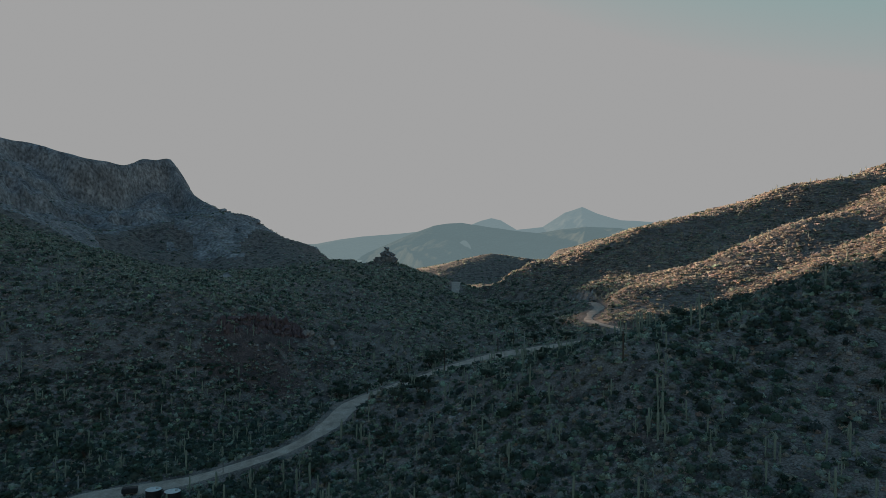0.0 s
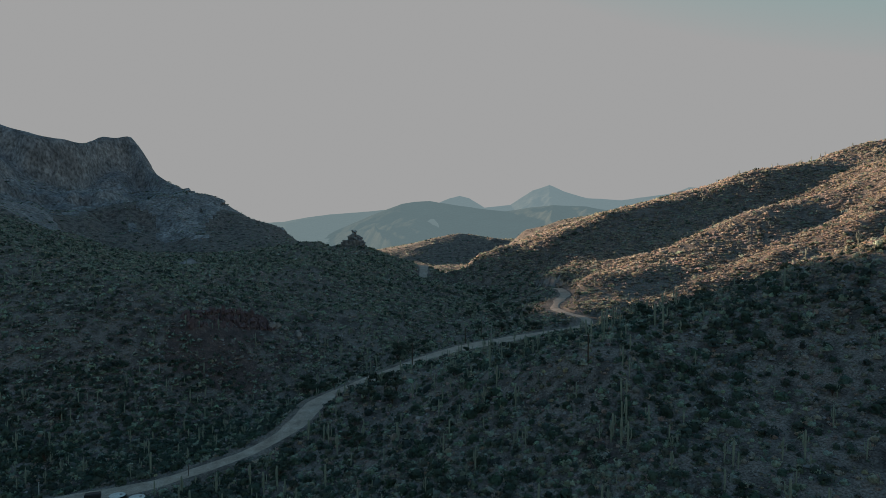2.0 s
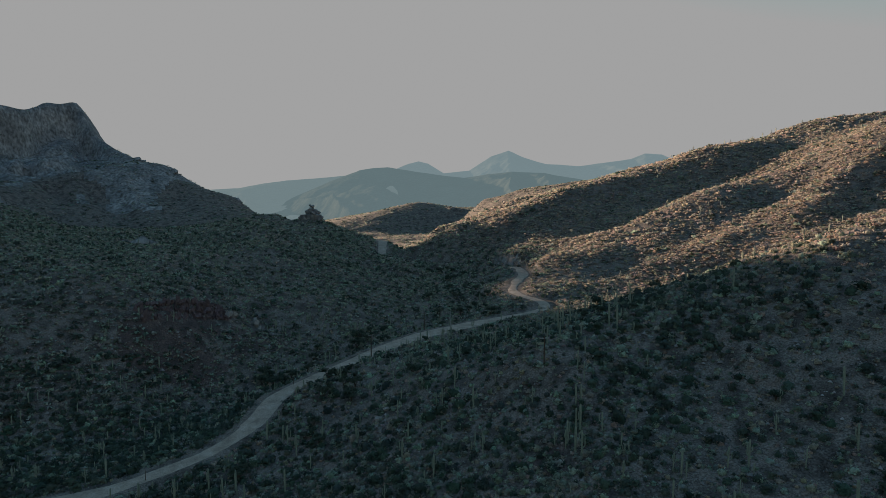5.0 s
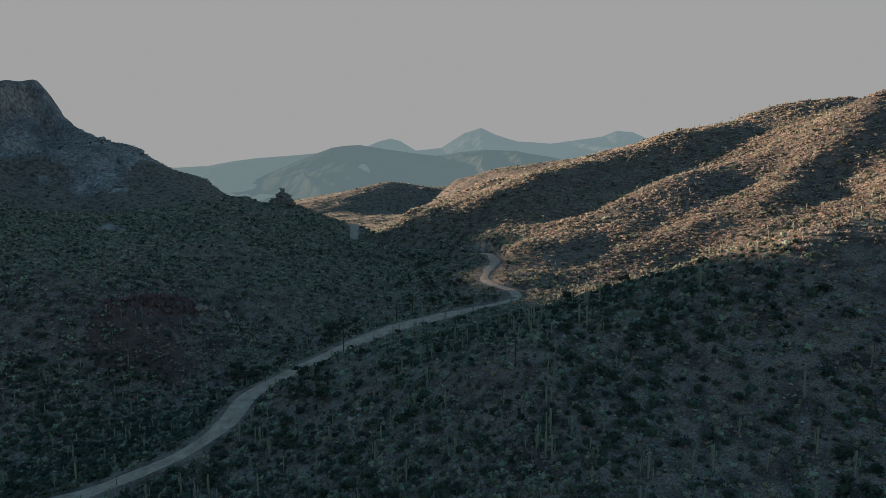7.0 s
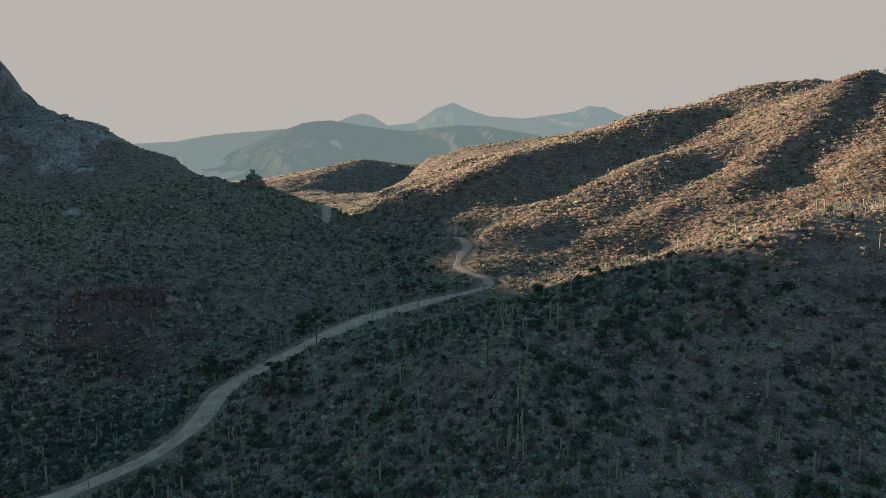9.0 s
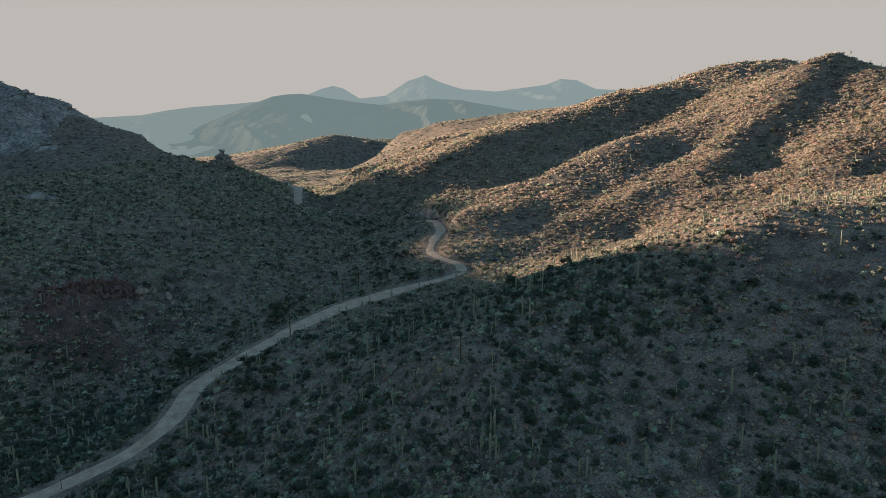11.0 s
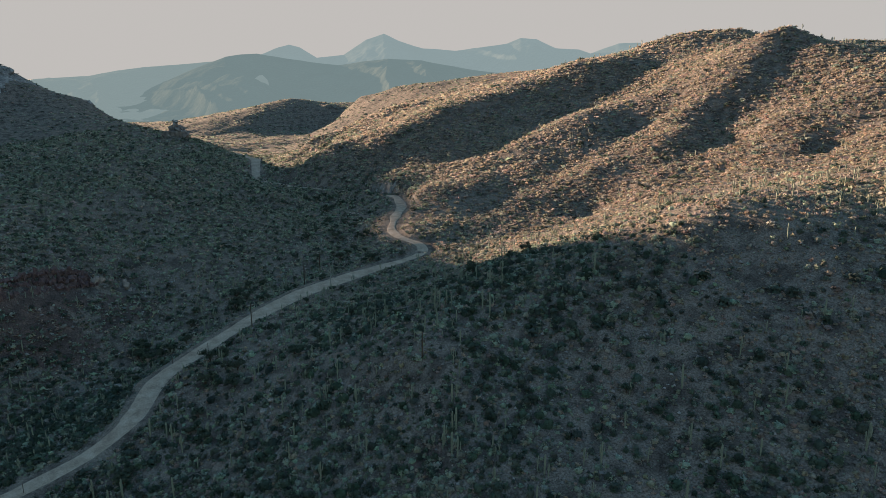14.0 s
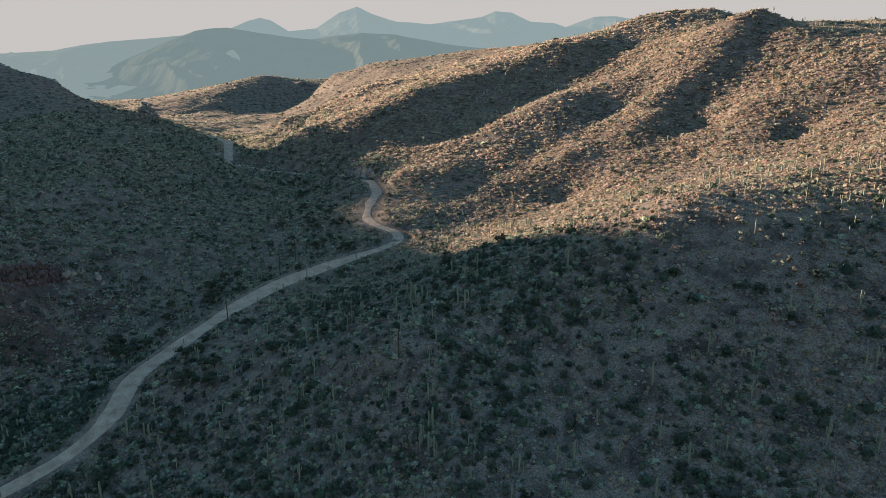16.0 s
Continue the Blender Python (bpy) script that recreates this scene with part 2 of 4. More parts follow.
# The road up the valley, and the crests, spurs and washes of the hills: x, y, z in metres.
ROAD = [(-215, 105, -22), (-160, 140, -18), (-121, 180, -13.5), (-101, 196, -11), (-74, 204, -8.5), (-50.5, 216.5, -4), (-38.5, 229, 0), (-34, 251, 3.5), (-14, 276, 6.5), (4, 299, 8.5), (24, 316, 11),
        (56, 335, 13), (80, 344, 15), (93, 352, 16), (94, 363, 18), (84, 376, 19), (83, 397, 19), (93, 430, 20), (104, 456, 21), (107, 490, 22), (84, 540, 18), (42, 594, 15), (11, 624, 18), (13, 704, 26), (-10, 800, 22)]
LAND = {
    "wash": [(-60, 250, -9), (-45, 262, -5), (-15, 305, 2), (25, 345, 5), (55, 395, 8), (60, 470, 9), (58, 560, 11), (40, 620, 12), (36, 660, 11), (42, 720, 5), (36, 800, -3), (20, 870, -6), (0, 1000, -8), (0, 1250, -10), (-80, 1350, -8), (-200, 1500, -8)],
    "gully": [(-45, 185, -10), (-22, 203, -3), (-12, 222, 4)],
    "knoll": [(-20, 246, 8), (-12, 239, 11), (0, 238, 9)],
    "bank": [(-5, 206, 5), (17, 217, 18), (42, 223, 26), (33, 187, 19), (51, 189, 33)],
    "near_slope": [(42, 154, 14), (57, 144, 17), (72, 147, 21), (94, 150, 28), (111, 147, 36), (130, 165, 52), (150, 180, 62), (158, 178, 67), (166, 173, 66)],
    "near_spur": [(54, 178, 31), (65, 194, 35), (89, 190, 42), (105, 185, 46), (123, 187, 55)],
    "near_crest": [(60, 300, 14), (90, 340, 16), (149, 337, 24), (142, 280, 40), (134, 222, 57), (144, 202, 64), (155, 195, 69), (190, 207, 70), (226, 221, 68), (265, 222, 76), (330, 215, 92)],
    "under_camera": [(-120, 60, -22), (-30, 70, -14), (40, 80, -5), (100, 90, 14), (180, 90, 38), (0, -60, -20), (-250, 40, -24)],
    "dip": [(149, 337, 24), (193, 361, 27), (203, 348, 36), (217, 342, 45), (251, 345, 56), (260, 328, 56)],
    "near_lee": [(262, 270, 62), (304, 303, 66)],
    "spur_d": [(271, 348, 64), (294, 353, 73), (308, 348, 84), (340, 367, 93), (361, 377, 104), (374, 378, 114), (404, 401, 128)],
    "face_d": [(272, 317, 63), (293, 317, 72), (308, 288, 78), (317, 323, 83), (339, 328, 95), (390, 330, 116)],
    "gully_d": [(245, 359, 55), (259, 363, 59), (288, 384, 66), (311, 398, 79), (336, 409, 96), (362, 422, 112), (380, 430, 124)],
    "spur_c": [(178, 401, 35), (193, 384, 36), (216, 399, 50), (235, 385, 53), (257, 389, 63), (276, 397, 76), (306, 424, 90), (325, 424, 99), (349, 427, 111), (364, 434, 121), (385, 448, 136), (401, 451, 141)],
    "rim_c": [(247, 421, 61), (268, 428, 70), (283, 425, 79)],
    "gully_c": [(150, 417, 29), (181, 417, 37), (205, 427, 44), (223, 426, 51), (246, 438, 61), (268, 444, 68), (286, 446, 77), (306, 452, 89)],
    "spur_b": [(82, 524, 24), (105, 507, 29), (120, 458, 33), (145, 463, 37), (173, 484, 43), (197, 489, 55), (221, 500, 65), (245, 500, 76), (262, 492, 83), (284, 490, 87), (329, 526, 95), (345, 520, 104), (360, 505, 114), (372, 470, 128), (385, 455, 138)],
    "face_b": [(149, 440, 37), (177, 459, 41), (201, 467, 52), (225, 471, 62), (247, 469, 72), (270, 471, 78), (291, 467, 86), (315, 467, 96), (334, 463, 106), (355, 459, 118)],
    "gully_a": [(108, 541, 30), (142, 516, 37), (182, 515, 46), (208, 520, 56), (240, 532, 66), (268, 548, 74), (298, 556, 86), (325, 562, 96), (352, 552, 107), (380, 545, 118)],
    "face_a": [(101, 582, 37), (138, 572, 50), (181, 582, 62), (228, 592, 71), (261, 575, 83)],
    "rib_y": [(262, 600, 84), (290, 604, 95), (309, 600, 104), (333, 599, 111)],
    "rib_foot": [(285, 576, 83), (337, 588, 107), (387, 594, 121)],
    "spur_z": [(39, 633, 27), (58, 624, 33), (79, 627, 48), (97, 616, 48), (133, 602, 62), (177, 608, 76), (226, 622, 88), (284, 648, 102), (310, 640, 115), (342, 618, 123), (387, 658, 129), (423, 655, 139), (456, 638, 146), (480, 608, 146), (470, 540, 132), (430, 500, 132)],
    "back_rib": [(82, 871, 30), (130, 820, 48), (173, 770, 60)],
    "left_brow": [(-91, 307, 25), (-122, 318, 41), (-74, 370, 26), (-112, 413, 40), (-65, 470, 40), (-98, 534, 49), (-87, 558, 50)],
    "left_apron": [(-71, 295, 4), (-45, 298, 1), (-29, 346, 11), (-32, 380, 22), (23, 524, 21), (41, 457, 14), (55, 463, 14)],
    "wash_head": [(-94, 264, 1), (-67, 276, -8), (-55, 286, -4)],
    "mid_slope": [(67, 175, 28), (90, 171, 33), (111, 166, 40), (125, 164, 48), (15, 188, 13), (40, 193, 28)],
    "near_side": [(146, 163, 53), (162, 155, 59), (199, 200, 68), (205, 165, 66), (260, 165, 76)],
    "toe_z": [(31, 655, 33), (69, 590, 31), (95, 592, 42)],
    "mid_ridge": [(232, 1399, 57), (284, 1390, 68), (307, 1370, 79), (372, 1352, 83)],
    "far_shoulder": [(62, 850, 6), (125, 871, 40), (180, 900, 57), (240, 960, 70), (300, 1030, 78), (330, 1095, 80), (302, 1213, 80), (260, 1310, 66), (230, 1390, 54), (180, 1480, 40)],
    "behind": [(130, 720, 46), (190, 740, 66), (270, 760, 88), (341, 730, 110), (400, 900, 104), (460, 1050, 104)],
    "far_dip": [(110, 980, 4), (165, 1090, 12), (175, 1200, 6), (120, 1290, -7), (70, 1290, -9), (50, 1200, -7)],
    "mid_foot": [(-160, 1400, -10), (-60, 1385, -11), (0, 1375, -11), (57, 1365, -10), (110, 1370, -9), (160, 1390, -3)],
    "mid_face": [(-60, 1490, 0), (0, 1475, 6), (60, 1465, 14), (95, 1460, 17), (150, 1455, 16), (200, 1455, 18)],
    "east": [(440, 430, 126), (470, 420, 126), (560, 380, 126), (700, 300, 130), (520, 660, 138), (620, 900, 134), (496, 1293, 102)],
    "left_foot": [(-99, 244, -8), (-126, 252, 2), (-146, 286, 27), (-153, 331, 43), (-165, 400, 46)],
    "left_crest": [(-380, 420, 100), (-330, 480, 84), (-236, 460, 53), (-150, 440, 39), (-184, 585, 31), (-140, 600, 26), (-118, 757, 42), (-83, 746, 39), (-63, 764, 49), (-14, 715, 35), (20, 680, 26)],
    "left_face": [(-67, 338, 17), (-57, 350, 11), (-48, 461, 33), (4, 522, 15), (13, 506, 13), (-15, 600, 30), (17, 651, 26)],
    "left_flank": [(-190, 225, 0), (-230, 270, 30), (-300, 330, 70), (-420, 250, 70), (-420, 120, 20)],
    "back_valley": [(-520, 600, 110), (-378, 720, 52), (-325, 900, 22), (-345, 944, 18), (-230, 930, 24), (-150, 1000, 34), (-110, 1150, 18), (-130, 1300, 0)],
    "talus": [(-640, 1000, 135), (-574, 1120, 105), (-512, 1055, 80), (-446, 1092, 60), (-395, 1112, 68), (-323, 1065, 40)],
    # First six points lie out of view, shaped for the mountain's shadow edge.
    "summit": [(-1150, 760, 430), (-960, 930, 405), (-880, 1060, 385), (-845, 1117, 354), (-830, 1133, 314), (-790, 1176, 266), (-767, 1201, 247), (-743, 1226, 243), (-700, 1240, 236), (-661, 1234, 228), (-625, 1275, 223), (-600, 1370, 237), (-562, 1418, 243), (-535, 1410, 212), (-499, 1372, 167), (-429, 1312, 138), (-350, 1240, 117), (-285, 1227, 76), (-237, 1227, 62), (-194, 1134, 46), (-126, 942, 44)],
    # Unseen back of the butte, kept low to let sunlight past.
    "butte_back": [(-720, 1330, 150), (-640, 1430, 155), (-560, 1500, 135), (-480, 1450, 100), (-410, 1390, 75), (-330, 1330, 55)],
    # Starts with an unseen ridge, added to shade the mid hill.
    "lee_shade": [(-1190, 2270, 120), (-1110, 2350, 270), (-1085, 2380, 295), (-985, 2489, 297), (-950, 2525, 280), (-920, 2560, 220), (-876, 2604, 170), (-800, 2640, 100), (-560, 1960, 40), (-430, 1850, 6), (-240, 1926, -6), (-110, 1926, -2)],
    "lee_foot": [(-1100, 1600, 110), (-800, 1900, 80), (-600, 2150, 60), (-300, 2300, 10)],
    "mid_hill": [(-160, 1620, -4), (-100, 1600, 5), (-19, 1575, 18), (53, 1590, 37), (114, 1585, 49), (160, 1570, 42), (198, 1555, 31), (250, 1540, 28)],
    "plain": [(-900, 2600, 20), (0, 2300, 10), (500, 2000, 25), (900, 2200, 60), (2000, 1500, 80), (2500, 0, 40), (-2500, 1500, 60), (-2500, -1500, 0), (0, -2500, -40), (2500, -2500, 0), (0, 4800, 40), (-3500, 3500, 40), (3500, 3500, 60)],
}


def stations(line):
    """Points along a line of the land, closer together near the camera."""
    out = []
    for a, b in zip(line, line[1:]):
        a, b = np.array(a, float), np.array(b, float)
        step = 18 + 0.05 * np.hypot(*(a + b)[:2] / 2)
        k = max(1, int(np.hypot(*(b - a)[:2]) / step))
        out += [a + (b - a) * i / k for i in range(k)]
    return out + [np.array(line[-1], float)]


KNOTS = []
for line_name, line in [("road", ROAD)] + list(LAND.items()):
    for p in (stations(line) if line_name != "plain" else [np.array(q, float) for q in line]):
        if all((p[0] - q[0]) ** 2 + (p[1] - q[1]) ** 2 > (6 + 0.006 * np.hypot(p[0], p[1])) ** 2 for q in KNOTS):
            KNOTS.append(p)
KNOTS = np.array(KNOTS)


def kernel(d2):
    return np.sqrt(d2 + 9.0)


def solve_land():
    k = len(KNOTS)
    d2 = (KNOTS[:, None, 0] - KNOTS[None, :, 0]) ** 2 + (KNOTS[:, None, 1] - KNOTS[None, :, 1]) ** 2
    a = np.zeros((k + 3, k + 3))
    a[:k, :k] = -kernel(d2) + np.eye(k) * 1.5
    a[:k, k], a[:k, k + 1], a[:k, k + 2] = 1, KNOTS[:, 0] / 1000, KNOTS[:, 1] / 1000
    a[k:, :k] = a[:k, k:].T
    return np.linalg.solve(a, np.concatenate([KNOTS[:, 2], np.zeros(3)]))


WEIGHTS = solve_land()
ROAD_XY = np.array(stations(ROAD))


def road_gap(x, y):
    """Distance to the road's middle line, and the road's height there."""
    best, height = np.full(x.shape, 1e9), np.zeros(x.shape)
    for a, b in zip(ROAD_XY, ROAD_XY[1:]):
        d = b - a
        s = np.clip(((x - a[0]) * d[0] + (y - a[1]) * d[1]) / (d[0] ** 2 + d[1] ** 2), 0, 1)
        g = np.hypot(x - a[0] - s * d[0], y - a[1] - s * d[1])
        near = g < best
        best, height = np.where(near, g, best), np.where(near, a[2] + s * d[2], height)
    return best, height


def land(x, y):
    """The ground's height at x, y (arrays)."""
    x, y = np.asarray(x, float), np.asarray(y, float)
    shape = x.shape
    x, y = x.ravel(), y.ravel()
    z = np.empty_like(x)
    for i in range(0, len(x), 20000):
        px, py = x[i:i + 20000, None], y[i:i + 20000, None]
        z[i:i + 20000] = -kernel((px - KNOTS[:, 0]) ** 2 + (py - KNOTS[:, 1]) ** 2) @ WEIGHTS[:len(KNOTS)] + WEIGHTS[len(KNOTS)] + px[:, 0] / 1000 * WEIGHTS[-2] + py[:, 0] / 1000 * WEIGHTS[-1]
    r = np.hypot(x, y)
    far = np.clip((r - 250) / 900, 0, 1)
    z = z + fbm(x, y, 24, 4, 3) * (1.6 + 1.2 * far * (r < 1050)) + fbm(x, y, 90, 3, 8) * (1.5 + 9 * far * (1 - 0.8 * np.clip((r - 1050) / 150, 0, 1) * (x > -120)))
    z = z + np.clip((r - 1700) / 400, 0, 1) * (fbm(x, y, 320, 4, 14) * 18 - 60) * np.clip((x + 800) / 350, 0, 1)
    # the crags of the high mountain: steps and clefts
    crag = np.clip((z - 95) / 60, 0, 1) * np.clip((-x - 260) / 120, 0, 1) * np.clip((y - 750) / 150, 0, 1)
    top = np.full(x.shape, 1e9)
    for a, b in zip(LAND["summit"], LAND["summit"][1:]):
        dx, dy = b[0] - a[0], b[1] - a[1]
        k = np.clip(((x - a[0]) * dx + (y - a[1]) * dy) / (dx * dx + dy * dy), 0, 1)
        top = np.minimum(top, np.hypot(x - a[0] - k * dx, y - a[1] - k * dy))
    below = np.clip((top - 40) / 80, 0.0, 1)
    mount = np.clip((-x - 160) / 160, 0, 1) * np.clip((y - 800) / 200, 0, 1) * np.clip((1560 - y) / 150, 0, 1)
    z = z - mount * below * (np.abs(fbm(x + 0.5 * y, y * 0.5, 130, 3, 52)) * 60 - 9)
    step = z / 58 + 0.7 * fbm(x, y, 150, 2, 27)
    step = step - np.floor(step)
    z = z + crag * below * (fbm(x, y, 60, 4, 21) * 26 - np.abs(fbm(x, y, 30, 3, 31)) * 34 + 6 + 30 * (np.clip((step - 0.4) / 0.14, 0, 1) - step))
    # a cliff band under the crest of the mountain, ribbed by clefts, with screes at its foot
    rib = top + 9 * fbm(x, y, 26, 3, 66)
    z = z - np.clip((-x - 400) / 120, 0, 1) * (y > 1000) * (58 + 50 * fbm(x, y, 140, 2, 67)) * np.clip((rib - 16) / 16, 0, 1) * np.clip(1 - (top - 30) / 240, 0, 1) ** 1.3
    g, h = road_gap(x, y)
    w = np.clip((g - 5.0 - 4.0 * np.exp(-((x + 98) / 9) ** 2) * (y < 240) - 2.8 * np.exp(-((x - 34) / 26) ** 2) * (y < 360)) / 5.0, 0, 1)
    w = w * w * (3 - 2 * w)
    return (h * (1 - w) + z * w).reshape(shape)


def mesh_from(name, verts, faces, mats, smooth=True):
    """A mesh object from arrays of vertices and of triangles or quads."""
    me = bpy.data.meshes.new(name)
    verts, faces = np.asarray(verts, np.float32), np.asarray(faces, np.int32)
    me.vertices.add(len(verts))
    me.vertices.foreach_set("co", verts.ravel())
    k = faces.shape[1]
    me.loops.add(faces.size)
    me.loops.foreach_set("vertex_index", faces.ravel())
    me.polygons.add(len(faces))
    me.polygons.foreach_set("loop_start", np.arange(0, faces.size, k, dtype=np.int32))
    me.polygons.foreach_set("use_smooth", np.full(len(faces), smooth))
    me.update(calc_edges=True)
    for m in mats:
        me.materials.append(m)
    return new(name, me)


def grid_faces(rows, cols, closed=False):
    i = np.arange(rows - 1)[:, None] * cols
    j = np.arange(cols if closed else cols - 1)[None, :]
    j2 = (j + 1) % cols
    return np.stack([i + j, i + j2, i + cols + j2, i + cols + j], -1).reshape(-1, 4)


# bare patches of red soil: middle x, y and half widths
RED_PATCHES = [(42, 153, 5, 11), (-80, 300, 18, 22), (-50, 322, 12, 12)]


def build_ground():
    az = np.concatenate([np.arange(-43, 60, 0.275), np.arange(60, 317, 2.5)])
    r = [0.02, 2.0]
    while r[-1] < 4950:
        r.append(r[-1] * (1.12 if r[-1] < 90 else 1.008 if r[-1] < 1130 else 1.005 if r[-1] < 1560 else 1.01 if r[-1] < 1650 else 1.012 if r[-1] < 2000 else 1.02 if r[-1] < 2800 else 1.05))
    r = np.array(r)
    a = np.radians(az)
    x, y = r[:, None] * np.sin(a), r[:, None] * np.cos(a)
    z = land(x, y)
    ob = mesh_from("ground", np.stack([x, y, z], -1).reshape(-1, 3), grid_faces(len(r), len(az), True), [MAT_SOIL, MAT_ROCK, MAT_PLAIN, MAT_REDSOIL])
    # bare rock where the land is steep, and on the crags of the mountain
    nrm = np.empty(len(ob.data.polygons) * 3, np.float32)
    ob.data.polygons.foreach_get("normal", nrm)
    mid = np.empty(len(ob.data.polygons) * 3, np.float32)
    ob.data.polygons.foreach_get("center", mid)
    mid = mid.reshape(-1, 3)
    steep = nrm.reshape(-1, 3)[:, 2] + 0.12 * fbm(mid[:, 0], mid[:, 1], 20, 3, 44)
    crag = (mid[:, 0] < -200) & (mid[:, 1] > 900) & (mid[:, 2] > 72 + 60 * fbm(mid[:, 0], mid[:, 1], 120, 3, 45))
    red = np.zeros(len(mid), bool)
    for cx, cy, rx, ry in RED_PATCHES:
        red |= ((mid[:, 0] - cx) / rx) ** 2 + ((mid[:, 1] - cy) / ry) ** 2 + 1.6 * fbm(mid[:, 0], mid[:, 1], 14, 3, 71) < 1
    index = np.where(np.hypot(mid[:, 0], mid[:, 1]) > 1750, 2, (steep < 0.58) | (crag & (steep < 0.98))).astype(np.int32)
    ob.data.polygons.foreach_set("material_index", np.where(red & (index == 0), 3, index).astype(np.int32))
    return tagged(ob, "stony desert hillsides and valley floor of grey-brown soil", "ground", kind="structure")


ground = build_ground()


def build_road():
    pts = ROAD_XY
    # even steps along a rounded line
    d = np.concatenate([[0], np.cumsum(np.hypot(*np.diff(pts[:, :2], axis=0).T))])
    s = np.arange(0, d[-1], 1.5)
    line = np.stack([np.interp(s, d, pts[:, k]) for k in range(3)], -1)
    for _ in range(30):
        line[1:-1] = line[1:-1] * 0.5 + (line[:-2] + line[2:]) * 0.25
    way = np.gradient(line[:, :2], axis=0)
    way /= np.hypot(*way.T)[:, None]
    side = np.stack([way[:, 1], -way[:, 0]], -1)
    across = np.linspace(-1, 1, 9)
    half = (4.0 - 0.9 * np.exp(-((line[:, 1] - 400) / 60) ** 2) + fbm(s, s * 0, 14, 3, 50) * 1.4 + 4.0 * np.exp(-((line[:, 0] + 98) / 9) ** 2) + 2.8 * np.exp(-((line[:, 0] - 34) / 26) ** 2)) * np.where((line[:, 1] > 498) & (line[:, 1] < 612), 0.45, 1.0)
    x = line[:, :1] + side[:, :1] * across * half[:, None]
    y = line[:, 1:2] + side[:, 1:2] * across * half[:, None]
    z = land(x, y) + 0.12 - 0.3 * np.abs(across) ** 6 + 0.05 * np.cos(across * 9)
    ob = mesh_from("road", np.stack([x, y, z], -1).reshape(-1, 3), grid_faces(len(s), 9), [MAT_ROAD])
    return tagged(ob, "pale graded dirt road winding up the valley", "dirt road", kind="structure")


road = build_road()


def build_range(name, label, crest, dist, depth, mat, seed, spread):
    """A far range: a crest line by bearing and height, with spurs and ravines running down both sides. spread: bearing between spurs."""
    az = np.arange(crest[0][0], crest[-1][0], 0.1)
    top = np.interp(az, [c[0] for c in crest], [c[1] for c in crest])
    v = np.linspace(-1, 0.4, 91)
    a = np.radians(az)
    rr = dist + v[:, None] * depth + 0 * az
    x, y = rr * np.sin(a), rr * np.cos(a)
    # spurs lean and wander on their way down
    lane = az[None, :] + 1.6 * spread * fbm(x, y, depth * 0.9, 3, seed + 5) + 0.35 * spread * v[:, None]
    spur = 1 - 2 * np.abs(fbm(lane, lane * 0 + 0.3, spread, 3, seed)) / 0.75
    spur = np.clip(spur, 0, 1)
    down = np.clip(1 - np.abs(v), 0, 1)[:, None]
    body = -30 + (top + 30) * down ** (1.8 - 1.3 * spur)
    z = body + (fbm(x, y, 150, 5, seed + 9) * 26 + fbm(x, y, 62, 3, seed + 13) * 15) * np.clip(0.1 + np.abs(v) * 3, 0, 1)[:, None]
    ob = mesh_from(name, np.stack([x, y, z], -1).reshape(-1, 3), grid_faces(91, len(az))[:, ::-1], [mat])
    return tagged(ob, label, "mountain range", kind="structure")


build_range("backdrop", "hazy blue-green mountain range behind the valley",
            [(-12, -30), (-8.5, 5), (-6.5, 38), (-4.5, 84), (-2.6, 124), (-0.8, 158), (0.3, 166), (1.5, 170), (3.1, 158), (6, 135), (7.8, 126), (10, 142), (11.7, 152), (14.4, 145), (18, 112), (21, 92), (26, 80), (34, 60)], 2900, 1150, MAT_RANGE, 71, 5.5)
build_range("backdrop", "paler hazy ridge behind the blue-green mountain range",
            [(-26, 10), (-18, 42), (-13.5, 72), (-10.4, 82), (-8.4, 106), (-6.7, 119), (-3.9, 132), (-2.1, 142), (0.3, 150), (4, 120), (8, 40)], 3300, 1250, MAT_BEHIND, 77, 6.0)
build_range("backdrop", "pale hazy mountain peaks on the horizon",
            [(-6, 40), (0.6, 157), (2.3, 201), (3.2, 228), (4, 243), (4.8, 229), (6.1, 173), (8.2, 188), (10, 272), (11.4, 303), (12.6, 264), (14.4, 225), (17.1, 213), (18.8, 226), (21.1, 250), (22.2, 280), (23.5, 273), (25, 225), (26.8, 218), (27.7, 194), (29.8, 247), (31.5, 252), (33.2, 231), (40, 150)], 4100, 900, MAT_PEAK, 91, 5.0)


# ---- plants ----
rng = np.random.default_rng(7)


def scatter(count, lo, hi, a0, a1, keep):
    """Up to count places between two distances and two bearings, thinned by keep(x, y)."""
    r = np.sqrt(rng.uniform(lo ** 2, hi ** 2, count))
    a = np.radians(rng.uniform(a0, a1, count))
    x, y = r * np.sin(a), r * np.cos(a)
    ok = rng.random(count) < keep(x, y)
    return x[ok], y[ok]


# bare rock where no brush grows: middle x, y and radius
BARE = [(-66, 334, 6), (-55, 343, 5), (-92, 302, 5), (-87, 309, 5), (-81, 316, 5), (-75, 324, 5), (-70, 330, 5), (-195, 604, 14), (-325, 895, 16)]


